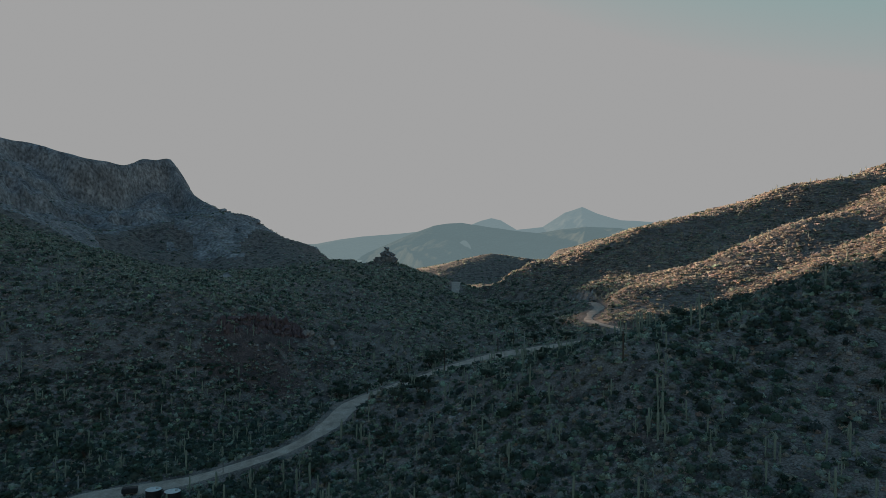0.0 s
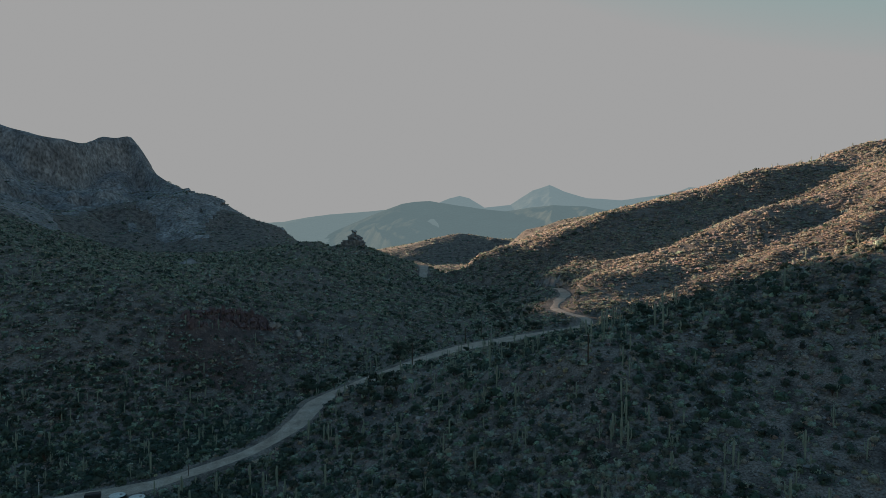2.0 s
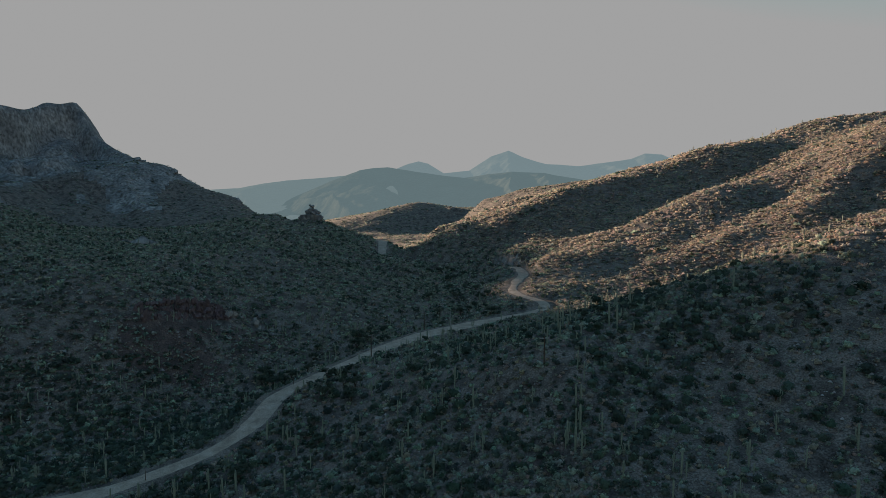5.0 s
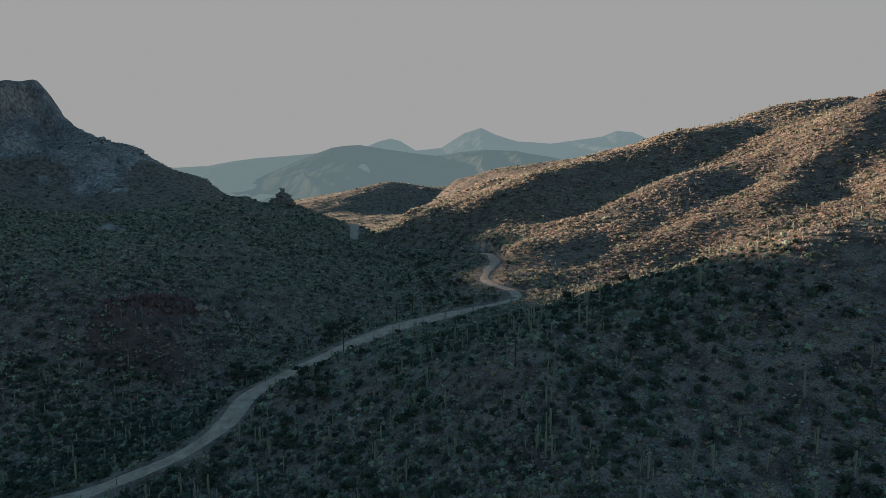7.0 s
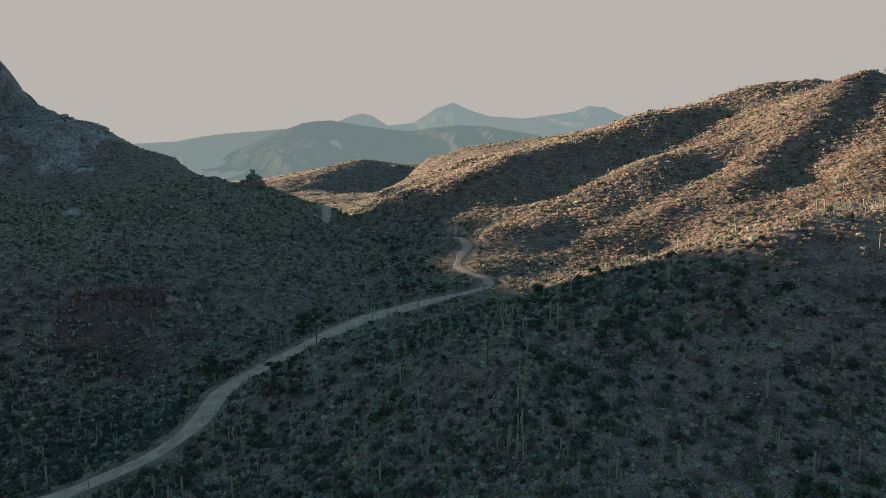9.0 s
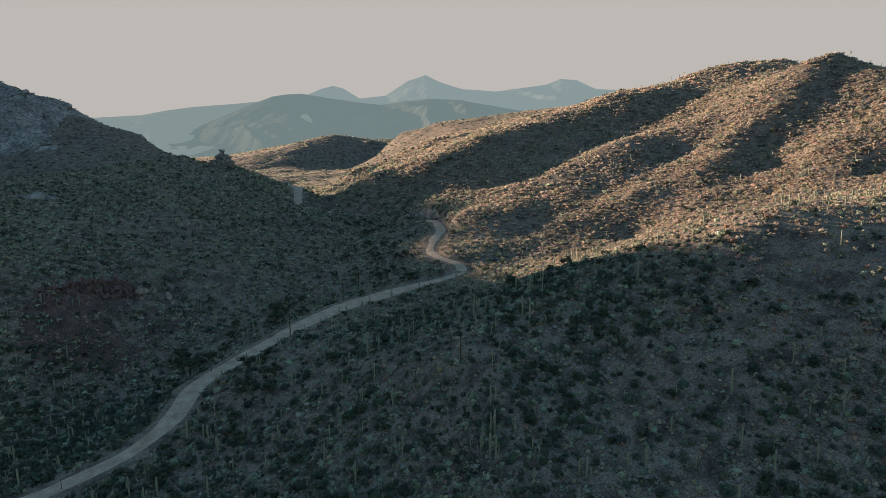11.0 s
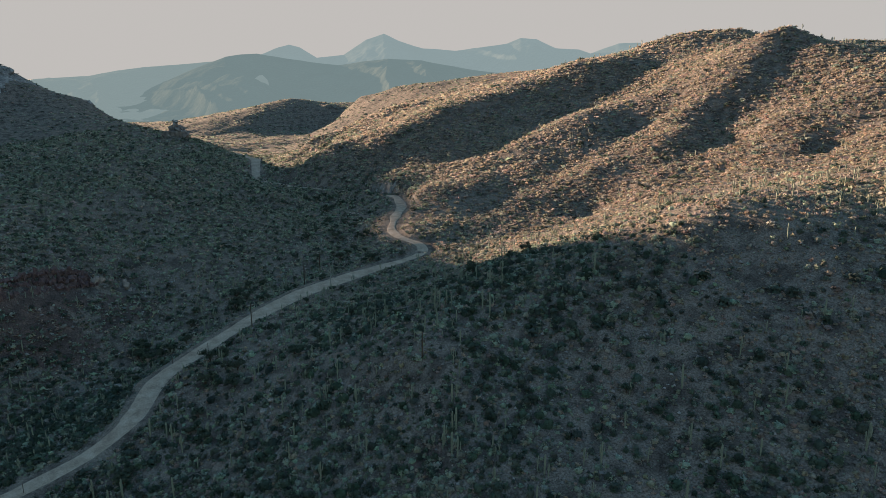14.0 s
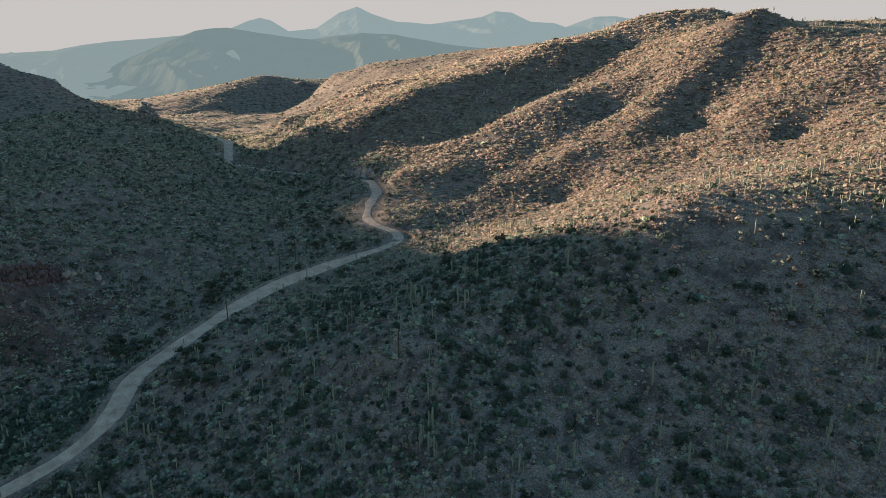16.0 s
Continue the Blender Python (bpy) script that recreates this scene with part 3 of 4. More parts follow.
def cover(x, y):
    """How thickly brush grows: patchy, none on the road."""
    g, _ = road_gap(x, y)
    for bx, by, br in BARE:
        g = np.where(np.hypot(x - bx, y - by) < br, 0, g)
    return np.clip(np.where(np.hypot(x, y) < 300, np.where(x < -15, 0.9, 0.8), 0.92) + 1.1 * fbm(x, y, 38, 3, 61), 0.3, 1) * np.where((x < -280) & (y > 900) & (land(x, y) > 150), 0.4, 1.0) * (g > np.where((y > 495) & (y < 636), 2.0, 6.6 + 2.5 * np.exp(-((x - 34) / 26) ** 2) * (y < 360)))


def dome(sides, rings, g):
    """An uneven low dome about 1 m in radius: its points and triangles."""
    pts, tri = [], []
    for k in range(rings):
        a0, up = g.uniform(0, 6.28), math.sin(1.15 * k / rings)
        pts += [(math.cos(a0 + 6.283 * i / sides) * math.cos(1.15 * k / rings) * q, math.sin(a0 + 6.283 * i / sides) * math.cos(1.15 * k / rings) * q, up * g.uniform(0.75, 1.2) - (0.15 if k == 0 else 0))
                for i, q in enumerate(g.uniform(0.72, 1.2, sides))]
    pts.append((g.uniform(-0.25, 0.25), g.uniform(-0.25, 0.25), g.uniform(0.9, 1.15)))
    for k in range(rings):
        for i in range(sides):
            a, b = k * sides + i, k * sides + (i + 1) % sides
            tri += [(a, b, b + sides), (a, b + sides, a + sides)] if k < rings - 1 else [(a, b, len(pts) - 1)]
    return np.array(pts), np.array(tri)


def bush_shape(leaves, sides, rings, seed):
    """One bush about 1 m in radius: an uneven crown with leaf sprays standing out of it, as points and triangles."""
    g = np.random.default_rng(seed)
    pts, core = dome(sides, rings, g) if rings else (np.zeros((0, 3)), np.zeros((0, 3), int))
    if not leaves:
        return pts, core
    d = g.normal(size=(leaves, 3))
    d /= np.linalg.norm(d, axis=1)[:, None]
    d[:, 2] = np.abs(d[:, 2]) * 1.1 - 0.1
    size = (1.35 if rings else 1.5) / math.sqrt(leaves)
    p = d * g.uniform(0.5, 1.05 if rings else 0.8, (leaves, 1)) * np.array((1, 1, 0.95))
    n = d + g.normal(size=(leaves, 3)) * 0.35
    n /= np.linalg.norm(n, axis=1)[:, None]
    u = np.cross(n, g.normal(size=(leaves, 3)))
    u /= np.linalg.norm(u, axis=1)[:, None]
    w = np.cross(n, u)
    tri = np.stack([p + u * size, p - u * size * 0.5 + w * size * 0.6, p - u * size * 0.5 - w * size * 0.6], 1)
    tri[..., 2] = np.maximum(tri[..., 2], -0.1)
    pts = pts * ((0.62, 0.62, 0.7) if leaves > 8 else (0.85, 0.85, 0.85))
    return np.concatenate([pts, tri.reshape(-1, 3)]), np.concatenate([core, len(pts) + np.arange(3 * leaves).reshape(-1, 3)])


def plant_stand(name, label, category, mat, x, y, size, tall, shapes, tint):
    """One stand of bushes: the shapes, turned and sized, at x, y."""
    z = land(x, y)
    which = rng.integers(0, len(shapes), len(x))
    turn = rng.uniform(0, 6.283, len(x))
    verts, tones, faces, base = [], [], [], 0
    for k, (sh, tri) in enumerate(shapes):
        i = np.nonzero(which == k)[0]
        if not len(i):
            continue
        c, s = np.cos(turn[i])[:, None], np.sin(turn[i])[:, None]
        px = (sh[:, 0] * c - sh[:, 1] * s) * size[i, None] + x[i, None]
        py = (sh[:, 0] * s + sh[:, 1] * c) * size[i, None] + y[i, None]
        pz = sh[:, 2] * (size * tall)[i, None] + z[i, None]
        verts.append(np.stack([px, py, pz], -1).reshape(-1, 3))
        faces.append((base + np.arange(len(i))[:, None, None] * len(sh) + tri[None]).reshape(-1, 3))
        base += len(i) * len(sh)
        t = np.repeat(rng.uniform(1 - tint, 1 + tint, (len(i), 1)) * (1 + rng.uniform(-0.1, 0.1, (len(i), 3))), len(sh), 0)
        tones.append(t)
    verts, tones = np.concatenate(verts), np.concatenate(tones)
    ob = mesh_from(name, verts, np.concatenate(faces), [mat])
    layer = ob.data.color_attributes.new("tone", "FLOAT_COLOR", "POINT")
    layer.data.foreach_set("color", np.concatenate([tones, np.ones((len(tones), 1))], 1).astype(np.float32).ravel())
    return tagged(ob, label, category, kind="stuff")


def faces_valley(x, y):
    """Brush is thick on the slopes that fall to the valley, thin on their far sides."""
    r = np.hypot(x, y)
    rise = land(x * (1 + 6 / r), y * (1 + 6 / r)) - land(x, y)
    return np.where(rise / 6 > (land(x, y) - 118) / r - 0.03, 1.0, 0.12)


# name, label, material, least and greatest radius, height to radius, spread of tone, share on green slopes and sunny
# hill
# The pale kinds fill the sunny hill: part of its sunlight is leaf colour.
KINDS = [("palo_verde_scrub", "dark green palo verde trees and shrubs over the slopes", MAT_GREEN, 0.7, 1.6, 1.0, 0.35, (0.24, 0.012)),
         ("brittlebush_scrub", "green rounded desert shrubs over the shady slopes", MAT_BRUSH, 0.5, 1.3, 0.9, 0.6, (0.46, 0.05)),
         ("bursage_scrub", "grey-green low desert shrubs over the slopes", MAT_GREY, 0.4, 1.2, 0.85, 0.25, (0.17, 0.50)),
         ("dry_brush", "tan dry brush and grass clumps over the slopes", MAT_TAN, 0.35, 1.0, 0.8, 0.22, (0.11, 0.44))]


def greenness(x, y):
    """1 on the green slopes round the road and under the butte, 0 on the dry sunny hill, whose paler brush partly
    paints in sunlight.
    """
    r = np.hypot(x, y)
    # Beyond y = 1050 greener kinds also stand in for blue-green haze.
    return np.clip(np.maximum((np.where(y > 1050, 420, 130) - x + 60 * fbm(x, y, 90, 3, 33)) / 60, np.minimum((330 - r) / 60, 0.75) * np.clip((150 - x) / 40, 0.25, 1)), 0, 1)


# from, to, bushes, leaf sprays on a bush, sides and rings of its crown, growth
BANDS = [(125, 190, 12000, (48, 34, 28, 18), (6, 2), 1.0), (190, 275, 18000, (20, 15, 13, 10), (6, 2), 1.1), (275, 480, 60000, (8, 8, 7, 7), (0, 0), 1.2),
         (480, 700, 90000, (6, 6, 5, 5), (0, 0), 1.3), (700, 1000, 75000, (5, 5, 4, 4), (0, 0), 1.65), (1000, 1800, 48000, (4, 4, 4, 4), (0, 0), 2.3), (1800, 2300, 20000, (0, 0, 0, 0), (4, 1), 2.6)]
for lo, hi, count, leaves, crown, grow in BANDS:
    for k, (name, label, mat, s0, s1, tall, tint, (wet, dry)) in enumerate(KINDS):
        shapes = [bush_shape(leaves[k], *crown, 10 + j) for j in range(8)]
        wet = (0.1, 0.56, 0.24, 0.1)[k] if lo > 250 else wet      # few dark trees on the far green slopes
        most = max(wet, dry)
        x, y = scatter(int(count * most), lo, hi, -38, 55, lambda x, y: cover(x, y) * faces_valley(x, y) * (dry + (wet - dry) * greenness(x, y)) / most)
        size = rng.uniform(s0, s1, len(x)) * grow * rng.choice([0.65, 0.9, 1.05, 1.7 if k == 0 and hi < 300 else 1.45], len(x)) * (1.5 - 0.5 * greenness(x, y) if lo > 250 else 1)
        low = tall * (0.72 + 0.28 * greenness(x, y)) if lo > 250 else np.full(len(x), tall)
        plant_stand(name, label, "desert scrub", mat, x, y, size, low * (1 if hi < 1200 else 0.55), shapes, tint)
x, y = scatter(6500, 125, 300, -38, -4, lambda x, y: (road_gap(x, y)[0] > 8) * np.clip((-25 - x) / 30, 0, 1) * np.clip(0.55 + 1.2 * fbm(x, y, 30, 3, 66), 0.1, 1))
plant_stand("wash_thicket", "dark green mesquite thicket in the wash beside the road", "desert scrub", MAT_GREEN, x, y, rng.uniform(0.8, 1.9, len(x)), rng.uniform(0.8, 1.2, len(x)), [bush_shape(30, 6, 2, 80 + j) for j in range(8)], 0.35)
x, y = scatter(30000, 125, 330, -36, 54, lambda x, y: (road_gap(x, y)[0] > 4.6) * (0.75 + 0.8 * fbm(x, y, 25, 3, 19)))
plant_stand("grass_tufts", "small grey-green tufts between the shrubs", "grass", MAT_BRUSH, x, y, rng.uniform(0.16, 0.42, len(x)), np.full(len(x), 0.8), [bush_shape(4, 0, 0, 40 + j) for j in range(6)], 0.4)


def tree(seed, r, h):
    """A desert tree: a short leaning trunk with limbs, and a crown of leafy clumps with gaps."""
    g = np.random.default_rng(seed)
    base = new("tree")
    verts, faces = [], []
    clumps = [np.array((g.uniform(-0.6, 0.6) * r, g.uniform(-0.6, 0.6) * r, h * g.uniform(0.5, 0.8))) for _ in range(7)]
    for c in clumps[:5]:                           # a limb to each of the larger clumps
        n0 = len(verts)
        for i in range(5):
            q = i / 4
            p = np.array((c[0] * q ** 1.6, c[1] * q ** 1.6, c[2] * q))
            rad = 0.05 * r * (1 - 0.75 * q)
            verts += [(p[0] + rad * math.cos(a), p[1] + rad * math.sin(a), p[2]) for a in np.arange(5) * 1.2566]
        faces += [(n0 + 5 * i + k, n0 + 5 * i + (k + 1) % 5, n0 + 5 * i + 5 + (k + 1) % 5, n0 + 5 * i + 5 + k) for i in range(4) for k in range(5)]
    trunk = mesh_from("trunk", np.array(verts), np.array(faces), [MAT_WOOD])
    trunk.parent = base
    leaves, tris = [], []
    for k, c in enumerate(clumps):
        v, f = bush_shape(34, 5, 2, seed * 10 + k)
        tris.append(f + sum(map(len, leaves)))
        leaves.append(v * np.array((r * 0.5, r * 0.5, h * 0.3)) * g.uniform(0.75, 1.15) + c - (0, 0, h * 0.1))
    leaves = np.concatenate(leaves)
    crown = mesh_from("crown", leaves, np.concatenate(tris), [MAT_GREEN])
    layer = crown.data.color_attributes.new("tone", "FLOAT_COLOR", "POINT")
    layer.data.foreach_set("color", np.tile(np.array((0.9 + 0.1 * (seed % 3), 0.95, 0.9, 1), np.float32), len(leaves)))
    crown.parent = base
    return tagged(base, "dark green palo verde tree in the brush by the wash", "tree", "palo verde trees along the wash")


def wash_trees():
    """Trees along the wash beside the road and in the gully under it."""
    masters = [tree(k + 1, r, h) for k, (r, h) in enumerate([(2.6, 3.8), (3.2, 4.6), (2.2, 3.2), (3.6, 4.4), (2.8, 5.0)])]
    spots = []
    for name, reach, step in (("wash", 11, 5.0), ("gully", 9, 4.0), ("knoll", 7, 6.0)):
        for a, b in zip(LAND[name], LAND[name][1:]):
            if a[1] > 520:
                break
            for k in range(max(1, int(math.dist(a[:2], b[:2]) / step))):
                q = rng.random()
                spots.append((a[0] + (b[0] - a[0]) * q + rng.normal() * reach, a[1] + (b[1] - a[1]) * q + rng.normal() * reach))
    for k in range(50):
        a = math.radians(rng.uniform(-34, 48))
        d = rng.uniform(150, 330)
        spots.append((d * math.sin(a), d * math.cos(a)))
    spots = np.array(spots)
    gap, _ = road_gap(spots[:, 0], spots[:, 1])
    spots = spots[(gap > 8) & ((spots[:, 0] < 115) | (spots[:, 1] > 330))]
    z = land(spots[:, 0], spots[:, 1])
    for n, ((x, y), zz) in enumerate(zip(spots, z)):
        m = Matrix.LocRotScale((x, y, zz - 0.1), Euler((0, 0, rng.uniform(0, 6.28))), [rng.uniform(0.65, 1.15)] * 3)
        if n < len(masters):
            masters[n].matrix_basis = m
        else:
            copy_thing(masters[n % len(masters)], m)


wash_trees()


def column(r, h, sides, rings, ribs=0.0):
    """A cactus column: ribbed, a little waisted, with a round top."""
    v, f = [], []
    for i in range(rings):
        s = i / (rings - 1)
        z = h * (1 - (1 - s) ** 1.5)
        q = r * (0.8 + 0.35 * math.sin(min(1, s * 1.15) * 2.6)) * (math.sqrt(max(0.0, 1 - ((s - 0.82) / 0.18) ** 2)) if s > 0.82 else 1)
        for k in range(sides):
            a = 2 * math.pi * k / sides
            rr = max(q, 0.03) * (1 - ribs * (k % 2))
            v.append((rr * math.cos(a), rr * math.sin(a), z))
    for i in range(rings - 1):
        for k in range(sides):
            f.append((i * sides + k, i * sides + (k + 1) % sides, (i + 1) * sides + (k + 1) % sides, (i + 1) * sides + k))
    return np.array(v), np.array(f)


def arm_tube(r, z0, out, up, turn, sides, steps=7):
    """An arm that leaves the trunk, bends and grows upright."""
    path = []
    for i in range(steps):
        s = i / (steps - 1)
        if s < 0.45:
            a = s / 0.45 * math.pi / 2
            path.append((out * math.sin(a), z0 + out * 0.7 * (1 - math.cos(a))))
        else:
            path.append((out, z0 + out * 0.7 + up * (s - 0.45) / 0.55))
    v, f = [], []
    for i, (px, pz) in enumerate(path):
        a, b = path[max(0, i - 1)], path[min(steps - 1, i + 1)]
        dx, dz = b[0] - a[0], b[1] - a[1]
        ll = math.hypot(dx, dz)
        dx, dz = dx / ll, dz / ll
        q = r * (0.35 if i == steps - 1 else 1.0)
        for k in range(sides):
            t = 2 * math.pi * k / sides
            ox, oy = math.cos(t) * q, math.sin(t) * q
            X, Y, Z = px - dz * ox, oy, pz + dx * ox
            v.append((X * math.cos(turn) - Y * math.sin(turn), X * math.sin(turn) + Y * math.cos(turn), Z))
    for i in range(steps - 1):
        for k in range(sides):
            f.append((i * sides + k, i * sides + (k + 1) % sides, (i + 1) * sides + (k + 1) % sides, (i + 1) * sides + k))
    f += [((steps - 1) * sides, (steps - 1) * sides + k, (steps - 1) * sides + k + 1, (steps - 1) * sides) for k in range(1, sides - 1)]
    return np.array(v), np.array(f)


def part(name, v, f, mat, parent, label=""):
    ob = mesh_from(name, v, f, [mat])
    ob.parent = parent
    return tagged(ob, label) if label else ob


ARMS = [[], [], [(0.5, 1.0, 2.0, 0.6)], [(0.45, 0.9, 2.3, 0.2), (0.55, 0.8, 1.7, 3.5)], [(0.4, 1.0, 2.4, 1.0), (0.5, 0.9, 2.6, 3.0), (0.58, 0.7, 1.3, 5.0)], []]
LABELS = ["grey-green armless saguaro cactus on the slope", "young grey-green column saguaro among the shrubs", "saguaro cactus with one upturned arm",
          "saguaro cactus with two upturned arms", "old saguaro cactus with three upturned arms", "slender pale saguaro cactus on stony ground"]
HEIGHTS = [6.0, 4.0, 6.8, 7.2, 7.8, 5.2]


def saguaro(k):
    base = new("saguaro")
    h = HEIGHTS[k]
    v, f = column(0.25 if k != 5 else 0.21, h, 12, 9, 0.14)
    part("trunk", v, f, MAT_CACTUS, base)
    for z0, out, up, turn in ARMS[k]:
        v, f = arm_tube(0.15, z0 * h, out, up, turn, 8, 6)
        part("arm", v, f, MAT_CACTUS, base)
    return tagged(base, LABELS[k], "cactus", "saguaros on the slopes")


def thin(x, y):
    g, _ = road_gap(x, y)
    return np.clip(0.5 + 1.6 * fbm(x, y, 60, 2, 83), 0.05, 1) * (g > 8) * np.where((x > 112) & (y < 270), 0.6, 1.0)


MASTERS = [saguaro(k) for k in range(6)]
sx, sy = scatter(1700, 130, 360, -36, 54, thin)
near = np.argsort(np.hypot(sx, sy))
sz = land(sx, sy)
used = set()
for n, i in enumerate(near[:300]):
    k = int(rng.integers(0, 6))
    m = Matrix.LocRotScale((sx[i], sy[i], sz[i] - 0.15), Euler((rng.normal() * 0.02, rng.normal() * 0.02, rng.uniform(0, 6.28))), [rng.uniform(0.55, 1.1)] * 3)
    if k in used:
        copy_thing(MASTERS[k], m)
    else:
        used.add(k)
        MASTERS[k].matrix_basis = m


def far_saguaros():
    x, y = scatter(3600, 340, 950, -40, 56, thin)
    x, y = np.concatenate([x, sx[near[300:]]]), np.concatenate([y, sy[near[300:]]])
    z = land(x, y)
    vs, fs, off = [], [], 0
    for px, py, pz in zip(x, y, z):
        k = int(rng.integers(0, 6))
        s, turn = rng.uniform(0.4, 0.85), rng.uniform(0, 6.28)
        pieces = [column(0.25, HEIGHTS[k], 5, 4)] + [arm_tube(0.19, a * HEIGHTS[k], o, u, t + turn, 4, 5) for a, o, u, t in ARMS[k]]
        for v, f in pieces:
            vs.append(v * s + (px, py, pz - 0.15))
            fs.append(f + off)
            off += len(v)
    ob = mesh_from("saguaro_stand", np.concatenate(vs), np.concatenate(fs), [MAT_CACTUS])
    tagged(ob, "many far saguaro cacti standing on the hillsides", "cacti", kind="stuff")


far_saguaros()


# ---- rocks, poles and tanks ----
def hull(points):
    """An angular stone: the hull of some points, as a bmesh."""
    bm = bmesh.new()
    for p in points:
        bm.verts.new(p)
    bmesh.ops.convex_hull(bm, input=bm.verts)
    bmesh.ops.delete(bm, geom=[v for v in bm.verts if not v.link_faces], context="VERTS")
    bmesh.ops.bevel(bm, geom=bm.edges[:], offset=0.03, segments=1, affect="EDGES")
    return bm


def stone(sx, sy, sz, seed, sharp=14):
    g = random.Random(seed)
    pts = []
    for k in range(sharp):
        v = Vector((g.gauss(0, 1), g.gauss(0, 1), g.gauss(0, 1))).normalized() * g.uniform(0.8, 1.1)
        pts.append((v.x * sx, v.y * sy, v.z * sz))
    return hull(pts)


def piece(name, bm, mat, parent=None, at=(0, 0, 0), turn=0.0, label=""):
    """Links a bmesh as one mesh object under a thing."""
    me = bpy.data.meshes.new(name)
    bm.to_mesh(me)
    bm.free()
    me.materials.append(mat)
    ob = new(name, me)
    ob.parent = parent
    ob.matrix_basis = Matrix.Translation(at) @ Matrix.Rotation(turn, 4, "Z")
    return tagged(ob, label) if label else ob


def height(x, y):
    return float(land(np.array([x]), np.array([y]))[0])


def outcrop(x, y, label, blocks, mat, name="rock_outcrop", category="rock"):
    """A rock outcrop: blocks (offset x, y, z above its foot, and half sizes), each a part."""
    base = new(name)
    base.location = (x, y, height(x, y))
    for k, (dx, dy, dz, a, b, c) in enumerate(blocks):
        piece("block", stone(a, b, c, 100 * len(bpy.data.meshes) + k, 9 if name == "rock_ledge" else 14), mat, base, (dx, dy, dz), k * 0.7)
    return tagged(base, label, category)


# the balanced stack on the shoulder of the hill
outcrop(-62, 758, "weathered rock spire with a balanced stack on a mound", [
    (0.0, 0.0, 0.0, 14.4, 9.3, 6.0), (-7.6, 1.7, -0.8, 8.5, 6.8, 4.2), (7.6, 0.0, -0.8, 9.3, 6.8, 5.1), (0.8, -1.7, 4.2, 7.6, 6.0, 4.2), (-2.5, 0.0, 6.0, 5.1, 5.1, 3.8), (6.4, 0.0, 4.7, 3.8, 3.4, 3.8), (3.4, 0.0, 6.8, 3.4, 3.4, 3.0), (0.0, 0.0, 8.1, 3.7, 3.4, 3.1), (-0.5, 0.0, 10.4, 3.1, 2.9, 2.5), (0.5, 0.0, 12.2, 2.9, 2.7, 1.9), (-1.7, 0.0, 13.4, 1.4, 1.6, 1.3)], MAT_ROCK, "rock_spire", "rock spire")
# the grey rock dome and the pale scar at the foot of the mountain
outcrop(-195, 608, "smooth grey rock dome behind the brushy shoulder", [(0, 0, -2, 17, 12, 9), (-11, 2, -3, 10, 9, 7), (11, 2, -3, 11, 9, 7), (3, -5, -4, 10, 7, 7)], MAT_ROCK, "rock_dome")
outcrop(-325, 899, "pale rock scar at the foot of the mountain", [(0, 0, 3, 8, 6, 7), (9, 1, 2, 7, 6, 6), (-9, 1, 1, 7, 6, 5), (16, 2, -1, 6, 5, 5), (3, -4, -2, 10, 5, 5)], MAT_PALE)
# knobs along the mountain's falling ridge
for kx, ky, kz, ks in [(-237, 1227, 66, 11), (-345, 1240, 116, 12), (-392, 1278, 127, 11), (-415, 1300, 134, 12), (-300, 1232, 84, 7)]:
    outcrop(kx, ky, "rounded rock knob on the mountain ridge", [(0, 0, kz - height(kx, ky) - ks * 0.45, ks, ks, ks * 0.7), (ks * 0.8, 0, kz - height(kx, ky) - ks * 0.7, ks * 0.7, ks, ks * 0.55), (-ks * 0.9, 0, kz - height(kx, ky) - ks * 0.7, ks * 0.8, ks, ks * 0.5)], MAT_ROCK, "rock_outcrop")
# the red ledge and the pale scars on the slope over the wash
rg = random.Random(5)
ledge = []
for k in range(64):
    q = k / 63 * 2 - 1
    for tier in range(3):
        if rg.random() < 0.85:
            ledge.append((14 * q - 2.0 * tier + rg.uniform(-0.7, 0.7), 18 * q + 2.4 * tier + rg.uniform(-0.6, 0.6), -0.6 - 3.6 * q + 3.2 * tier * (1 - 0.5 * q * q) + rg.uniform(-0.8, 0.8), rg.uniform(0.7, 1.6), rg.uniform(1.2, 2.2), rg.uniform(1.5, 3.0)))
outcrop(-81, 318, "dark purple-red rock ledge across the brushy slope", ledge, MAT_RED, "rock_ledge")
outcrop(-66.5, 336.5, "pale bare rock scar on the slope", [(0, 0, 1.8, 2.4, 2.2, 3.0), (2.4, 0.6, 2.0, 1.8, 2.0, 2.6), (-2.4, 0.8, 1.2, 2.0, 2.0, 2.2), (0.5, -1.5, -0.8, 2.2, 1.6, 1.8)], MAT_PALE)
outcrop(-55.8, 347, "narrow pale rock scar on the slope", [(0, 0, 1.0, 1.8, 2.0, 3.8), (1.6, -2, -0.6, 1.6, 1.8, 2.6), (-1.0, 2.5, 2.6, 1.5, 1.6, 2.4)], MAT_PALE)
for bx, by, bs, bt in [(-4.6, 200.5, 1.5, 2.1), (-2.4, 203, 1.0, 1.0), (2.7, 205.6, 2.2, 0.9), (5.5, 208.5, 1.6, 0.8), (-44, 278, 2.2, 1.3), (-40, 283, 1.5, 1.1), (-50, 270, 1.8, 1.0), (8, 214, 1.3, 0.8)]:
    outcrop(bx, by, "pale weathered boulder among the brush", [(0, 0, bt * 0.35, bs, bs * 0.8, bt), (bs * 0.7, bs * 0.3, 0.1, bs * 0.6, bs * 0.6, bt * 0.55)], MAT_PALE, "boulder")


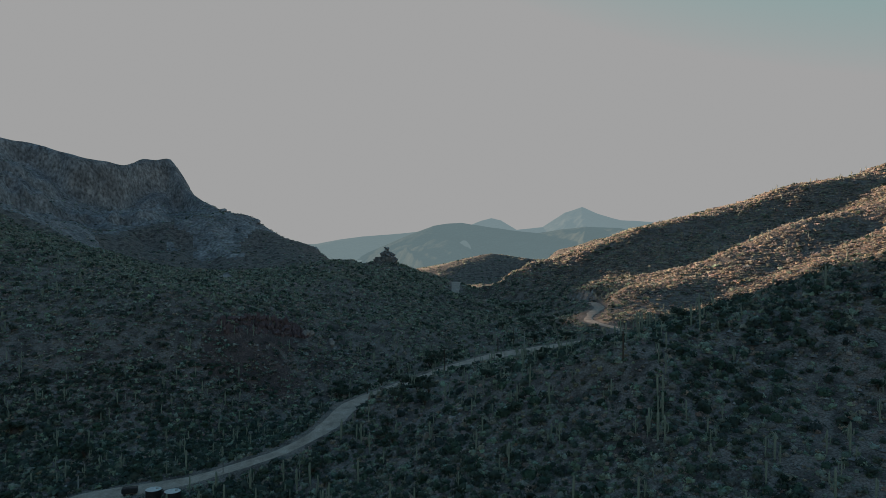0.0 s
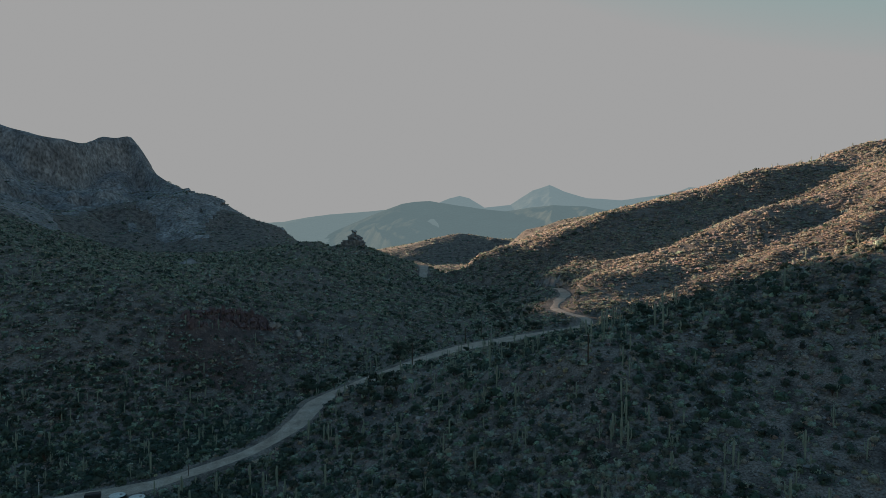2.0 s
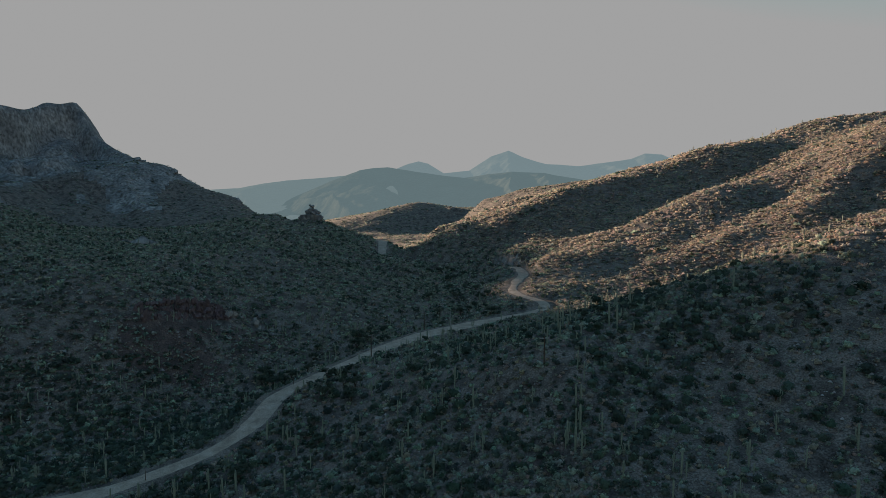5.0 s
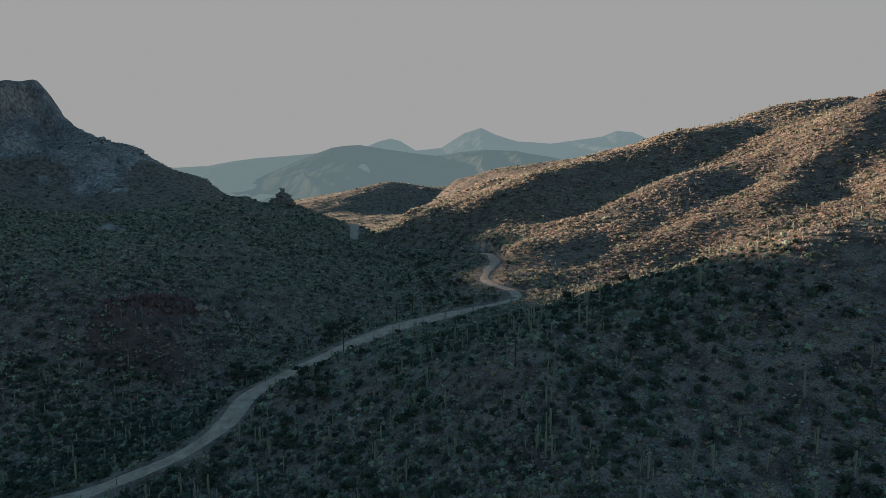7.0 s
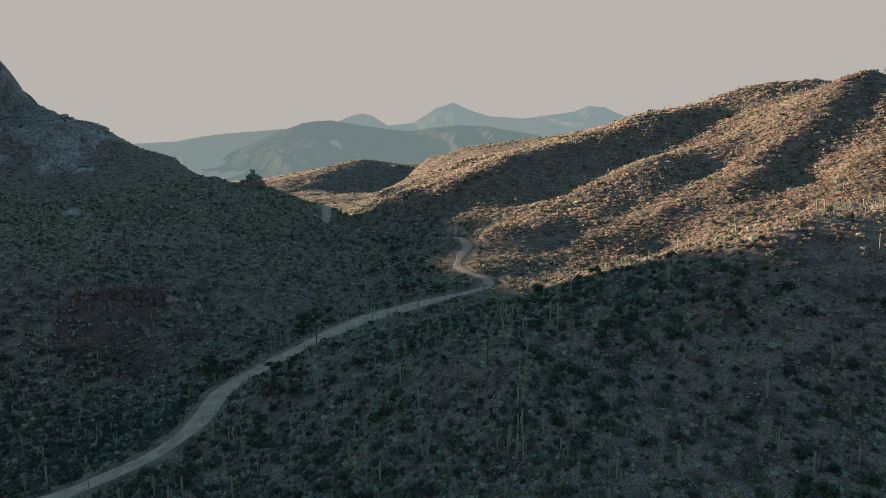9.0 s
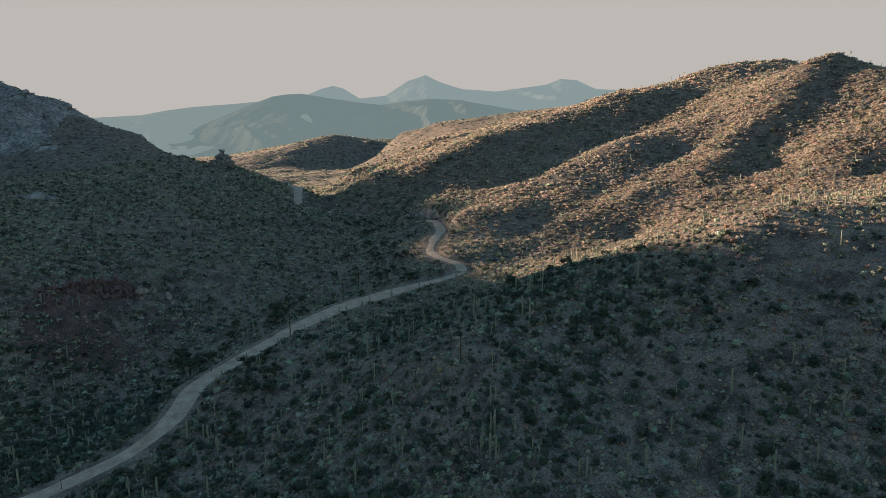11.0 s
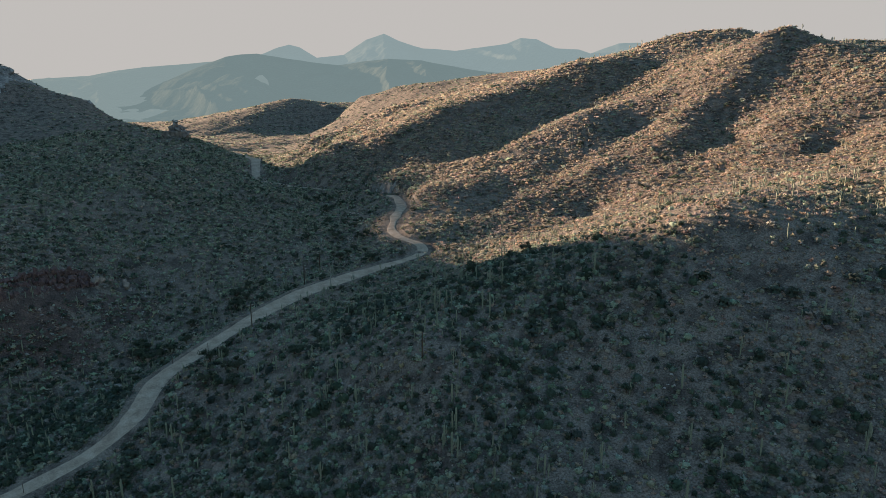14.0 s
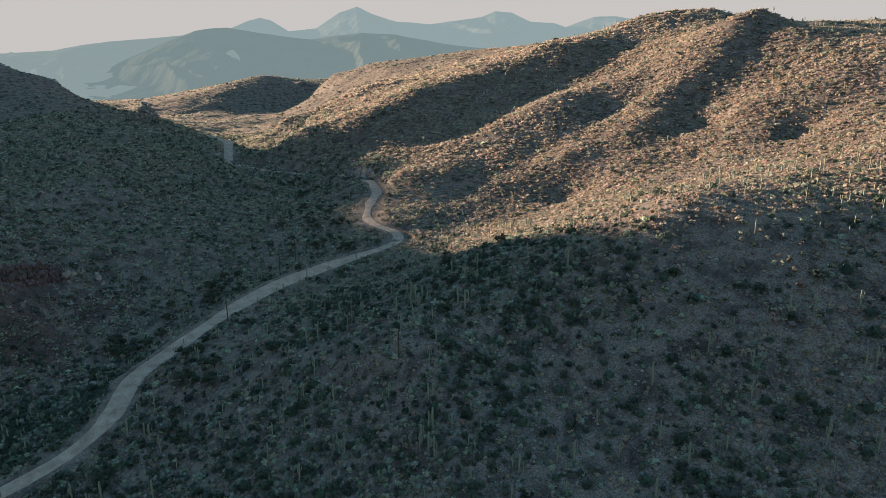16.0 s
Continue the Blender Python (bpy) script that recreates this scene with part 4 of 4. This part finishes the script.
def tube(r0, r1, h, sides=10):
    bm = bmesh.new()
    bmesh.ops.create_cone(bm, cap_ends=True, segments=sides, radius1=r0, radius2=r1, depth=h)
    bmesh.ops.translate(bm, verts=bm.verts, vec=(0, 0, h / 2))
    return bm


def beam(x, y, z):
    bm = bmesh.new()
    bmesh.ops.create_cube(bm, size=1)
    bmesh.ops.scale(bm, verts=bm.verts, vec=(x, y, z))
    bmesh.ops.bevel(bm, geom=bm.edges[:], offset=min(x, y, z) * 0.15, segments=1, affect="EDGES")
    return bm


def utility_pole(x, y, h, arms, turn, mat, label):
    base = new("utility_pole")
    base.location = (x, y, height(x, y) - 0.2)
    piece("pole", tube(0.25, 0.17, h), mat, base)
    for k in range(arms):
        z = h - 0.5 - 1.1 * k
        arm = piece("crossarm", beam(2.8, 0.18, 0.2), MAT_METAL, base, (0, 0, z), turn)
        for d in (-1.15, -0.6, 0.6, 1.15):
            piece("insulator", tube(0.07, 0.05, 0.22, 8), MAT_METAL, arm, (d, 0, 0.08))
    return tagged(base, label, "utility pole", "utility poles")


utility_pole(0.7, 281, 10.6, 1, 0.5, MAT_WOOD, "dark wooden utility pole with a crossarm beside the road")
utility_pole(37.4, 364.5, 11.5, 2, 0.5, MAT_WOOD, "dark wooden utility pole with two crossarms in the wash")
utility_pole(27.7, 348, 11, 1, 0.5, MAT_WOOD, "dark wooden utility pole with a crossarm among trees")
utility_pole(48.7, 186.5, 8.0, 1, 0.2, MAT_WOOD, "dark wooden utility pole on the brushy slope")
utility_pole(37.5, 317, 10.5, 0, 0.0, MAT_METAL, "pale slender pole without crossarms beside the road")


def marker_post(x, y, h, mat, label):
    ob = piece("marker_post", tube(0.11, 0.09, h, 8), mat, None, (x, y, height(x, y) - 0.1))
    return tagged(ob, label, "post", "posts beside the road")


marker_post(-65.8, 206.4, 3.2, MAT_WOOD, "dark short post at the road's edge")
marker_post(-28.7, 262.2, 3.0, MAT_WOOD, "dark short post at the road's edge")
marker_post(-16.3, 269.9, 3.0, MAT_WOOD, "dark short post at the road's edge")
marker_post(-106.5, 201.3, 4.8, MAT_LID, "white post beside the turnout")


def water_tank(x, y, r, h, label):
    base = new("water_tank")
    base.location = (x, y, height(x, y) - 0.1)
    piece("wall", tube(r, r, h, 28), MAT_DARK, base)
    lid = piece("lid", tube(r * 1.02, r * 0.12, 0.35, 28), MAT_LID, base, (0, 0, h), 0, "pale conical lid")
    piece("hatch", tube(0.35, 0.33, 0.2, 14), MAT_METAL, lid, (r * 0.5, 0, 0.22))
    return tagged(base, label, "water tank", "water tanks")


water_tank(-74.5, 190, 2.1, 3.6, "dark round water tank with a pale lid below the road")
water_tank(-81, 193, 2.1, 3.2, "dark round water tank with a pale lid below the road")
trailer = new("trailer")
trailer.location = (-89, 196, height(-89, 196))
piece("box", beam(4.2, 2.2, 1.6), MAT_DARK, trailer, (0, 0, 1.4), 0.3)
for wx, wy in ((-1.0, -1.1), (1.0, -1.1), (-1.0, 1.1), (1.0, 1.1)):
    bm = tube(0.36, 0.36, 0.25, 14)
    bmesh.ops.rotate(bm, verts=bm.verts, matrix=Matrix.Rotation(radians(90), 3, "X"))
    piece("wheel", bm, MAT_DARK, trailer, (wx, wy, 0.36), 0.3)
tagged(trailer, "dark box trailer parked beside the water tanks", "trailer")


def scattered_stones():
    """Loose stones over the near slopes."""
    x, y = scatter(9000, 125, 420, -42, 58, lambda x, y: (road_gap(x, y)[0] > 4.5) * 0.9)
    z = land(x, y)
    g = np.random.default_rng(3)
    ring = np.array([(1, 0, 0), (0.3, 0.9, 0.1), (-0.8, 0.6, 0), (-0.9, -0.5, 0.1), (0.2, -1, 0), (0, 0, 0.9)])
    tri = np.array([(0, 1, 5), (1, 2, 5), (2, 3, 5), (3, 4, 5), (4, 0, 5)])
    s = g.uniform(0.15, 0.5, len(x)) * g.choice([1, 1, 1.8], len(x))
    v = ring[None] * g.uniform(0.6, 1.3, (len(x), 6, 3)) * s[:, None, None] + np.stack([x, y, z], -1)[:, None]
    f = tri[None] + 6 * np.arange(len(x))[:, None, None]
    ob = mesh_from("loose_stones", v.reshape(-1, 3), f.reshape(-1, 3), [MAT_ROCK], smooth=False)
    tagged(ob, "loose grey stones scattered over the slopes", "stones", kind="stuff")


scattered_stones()
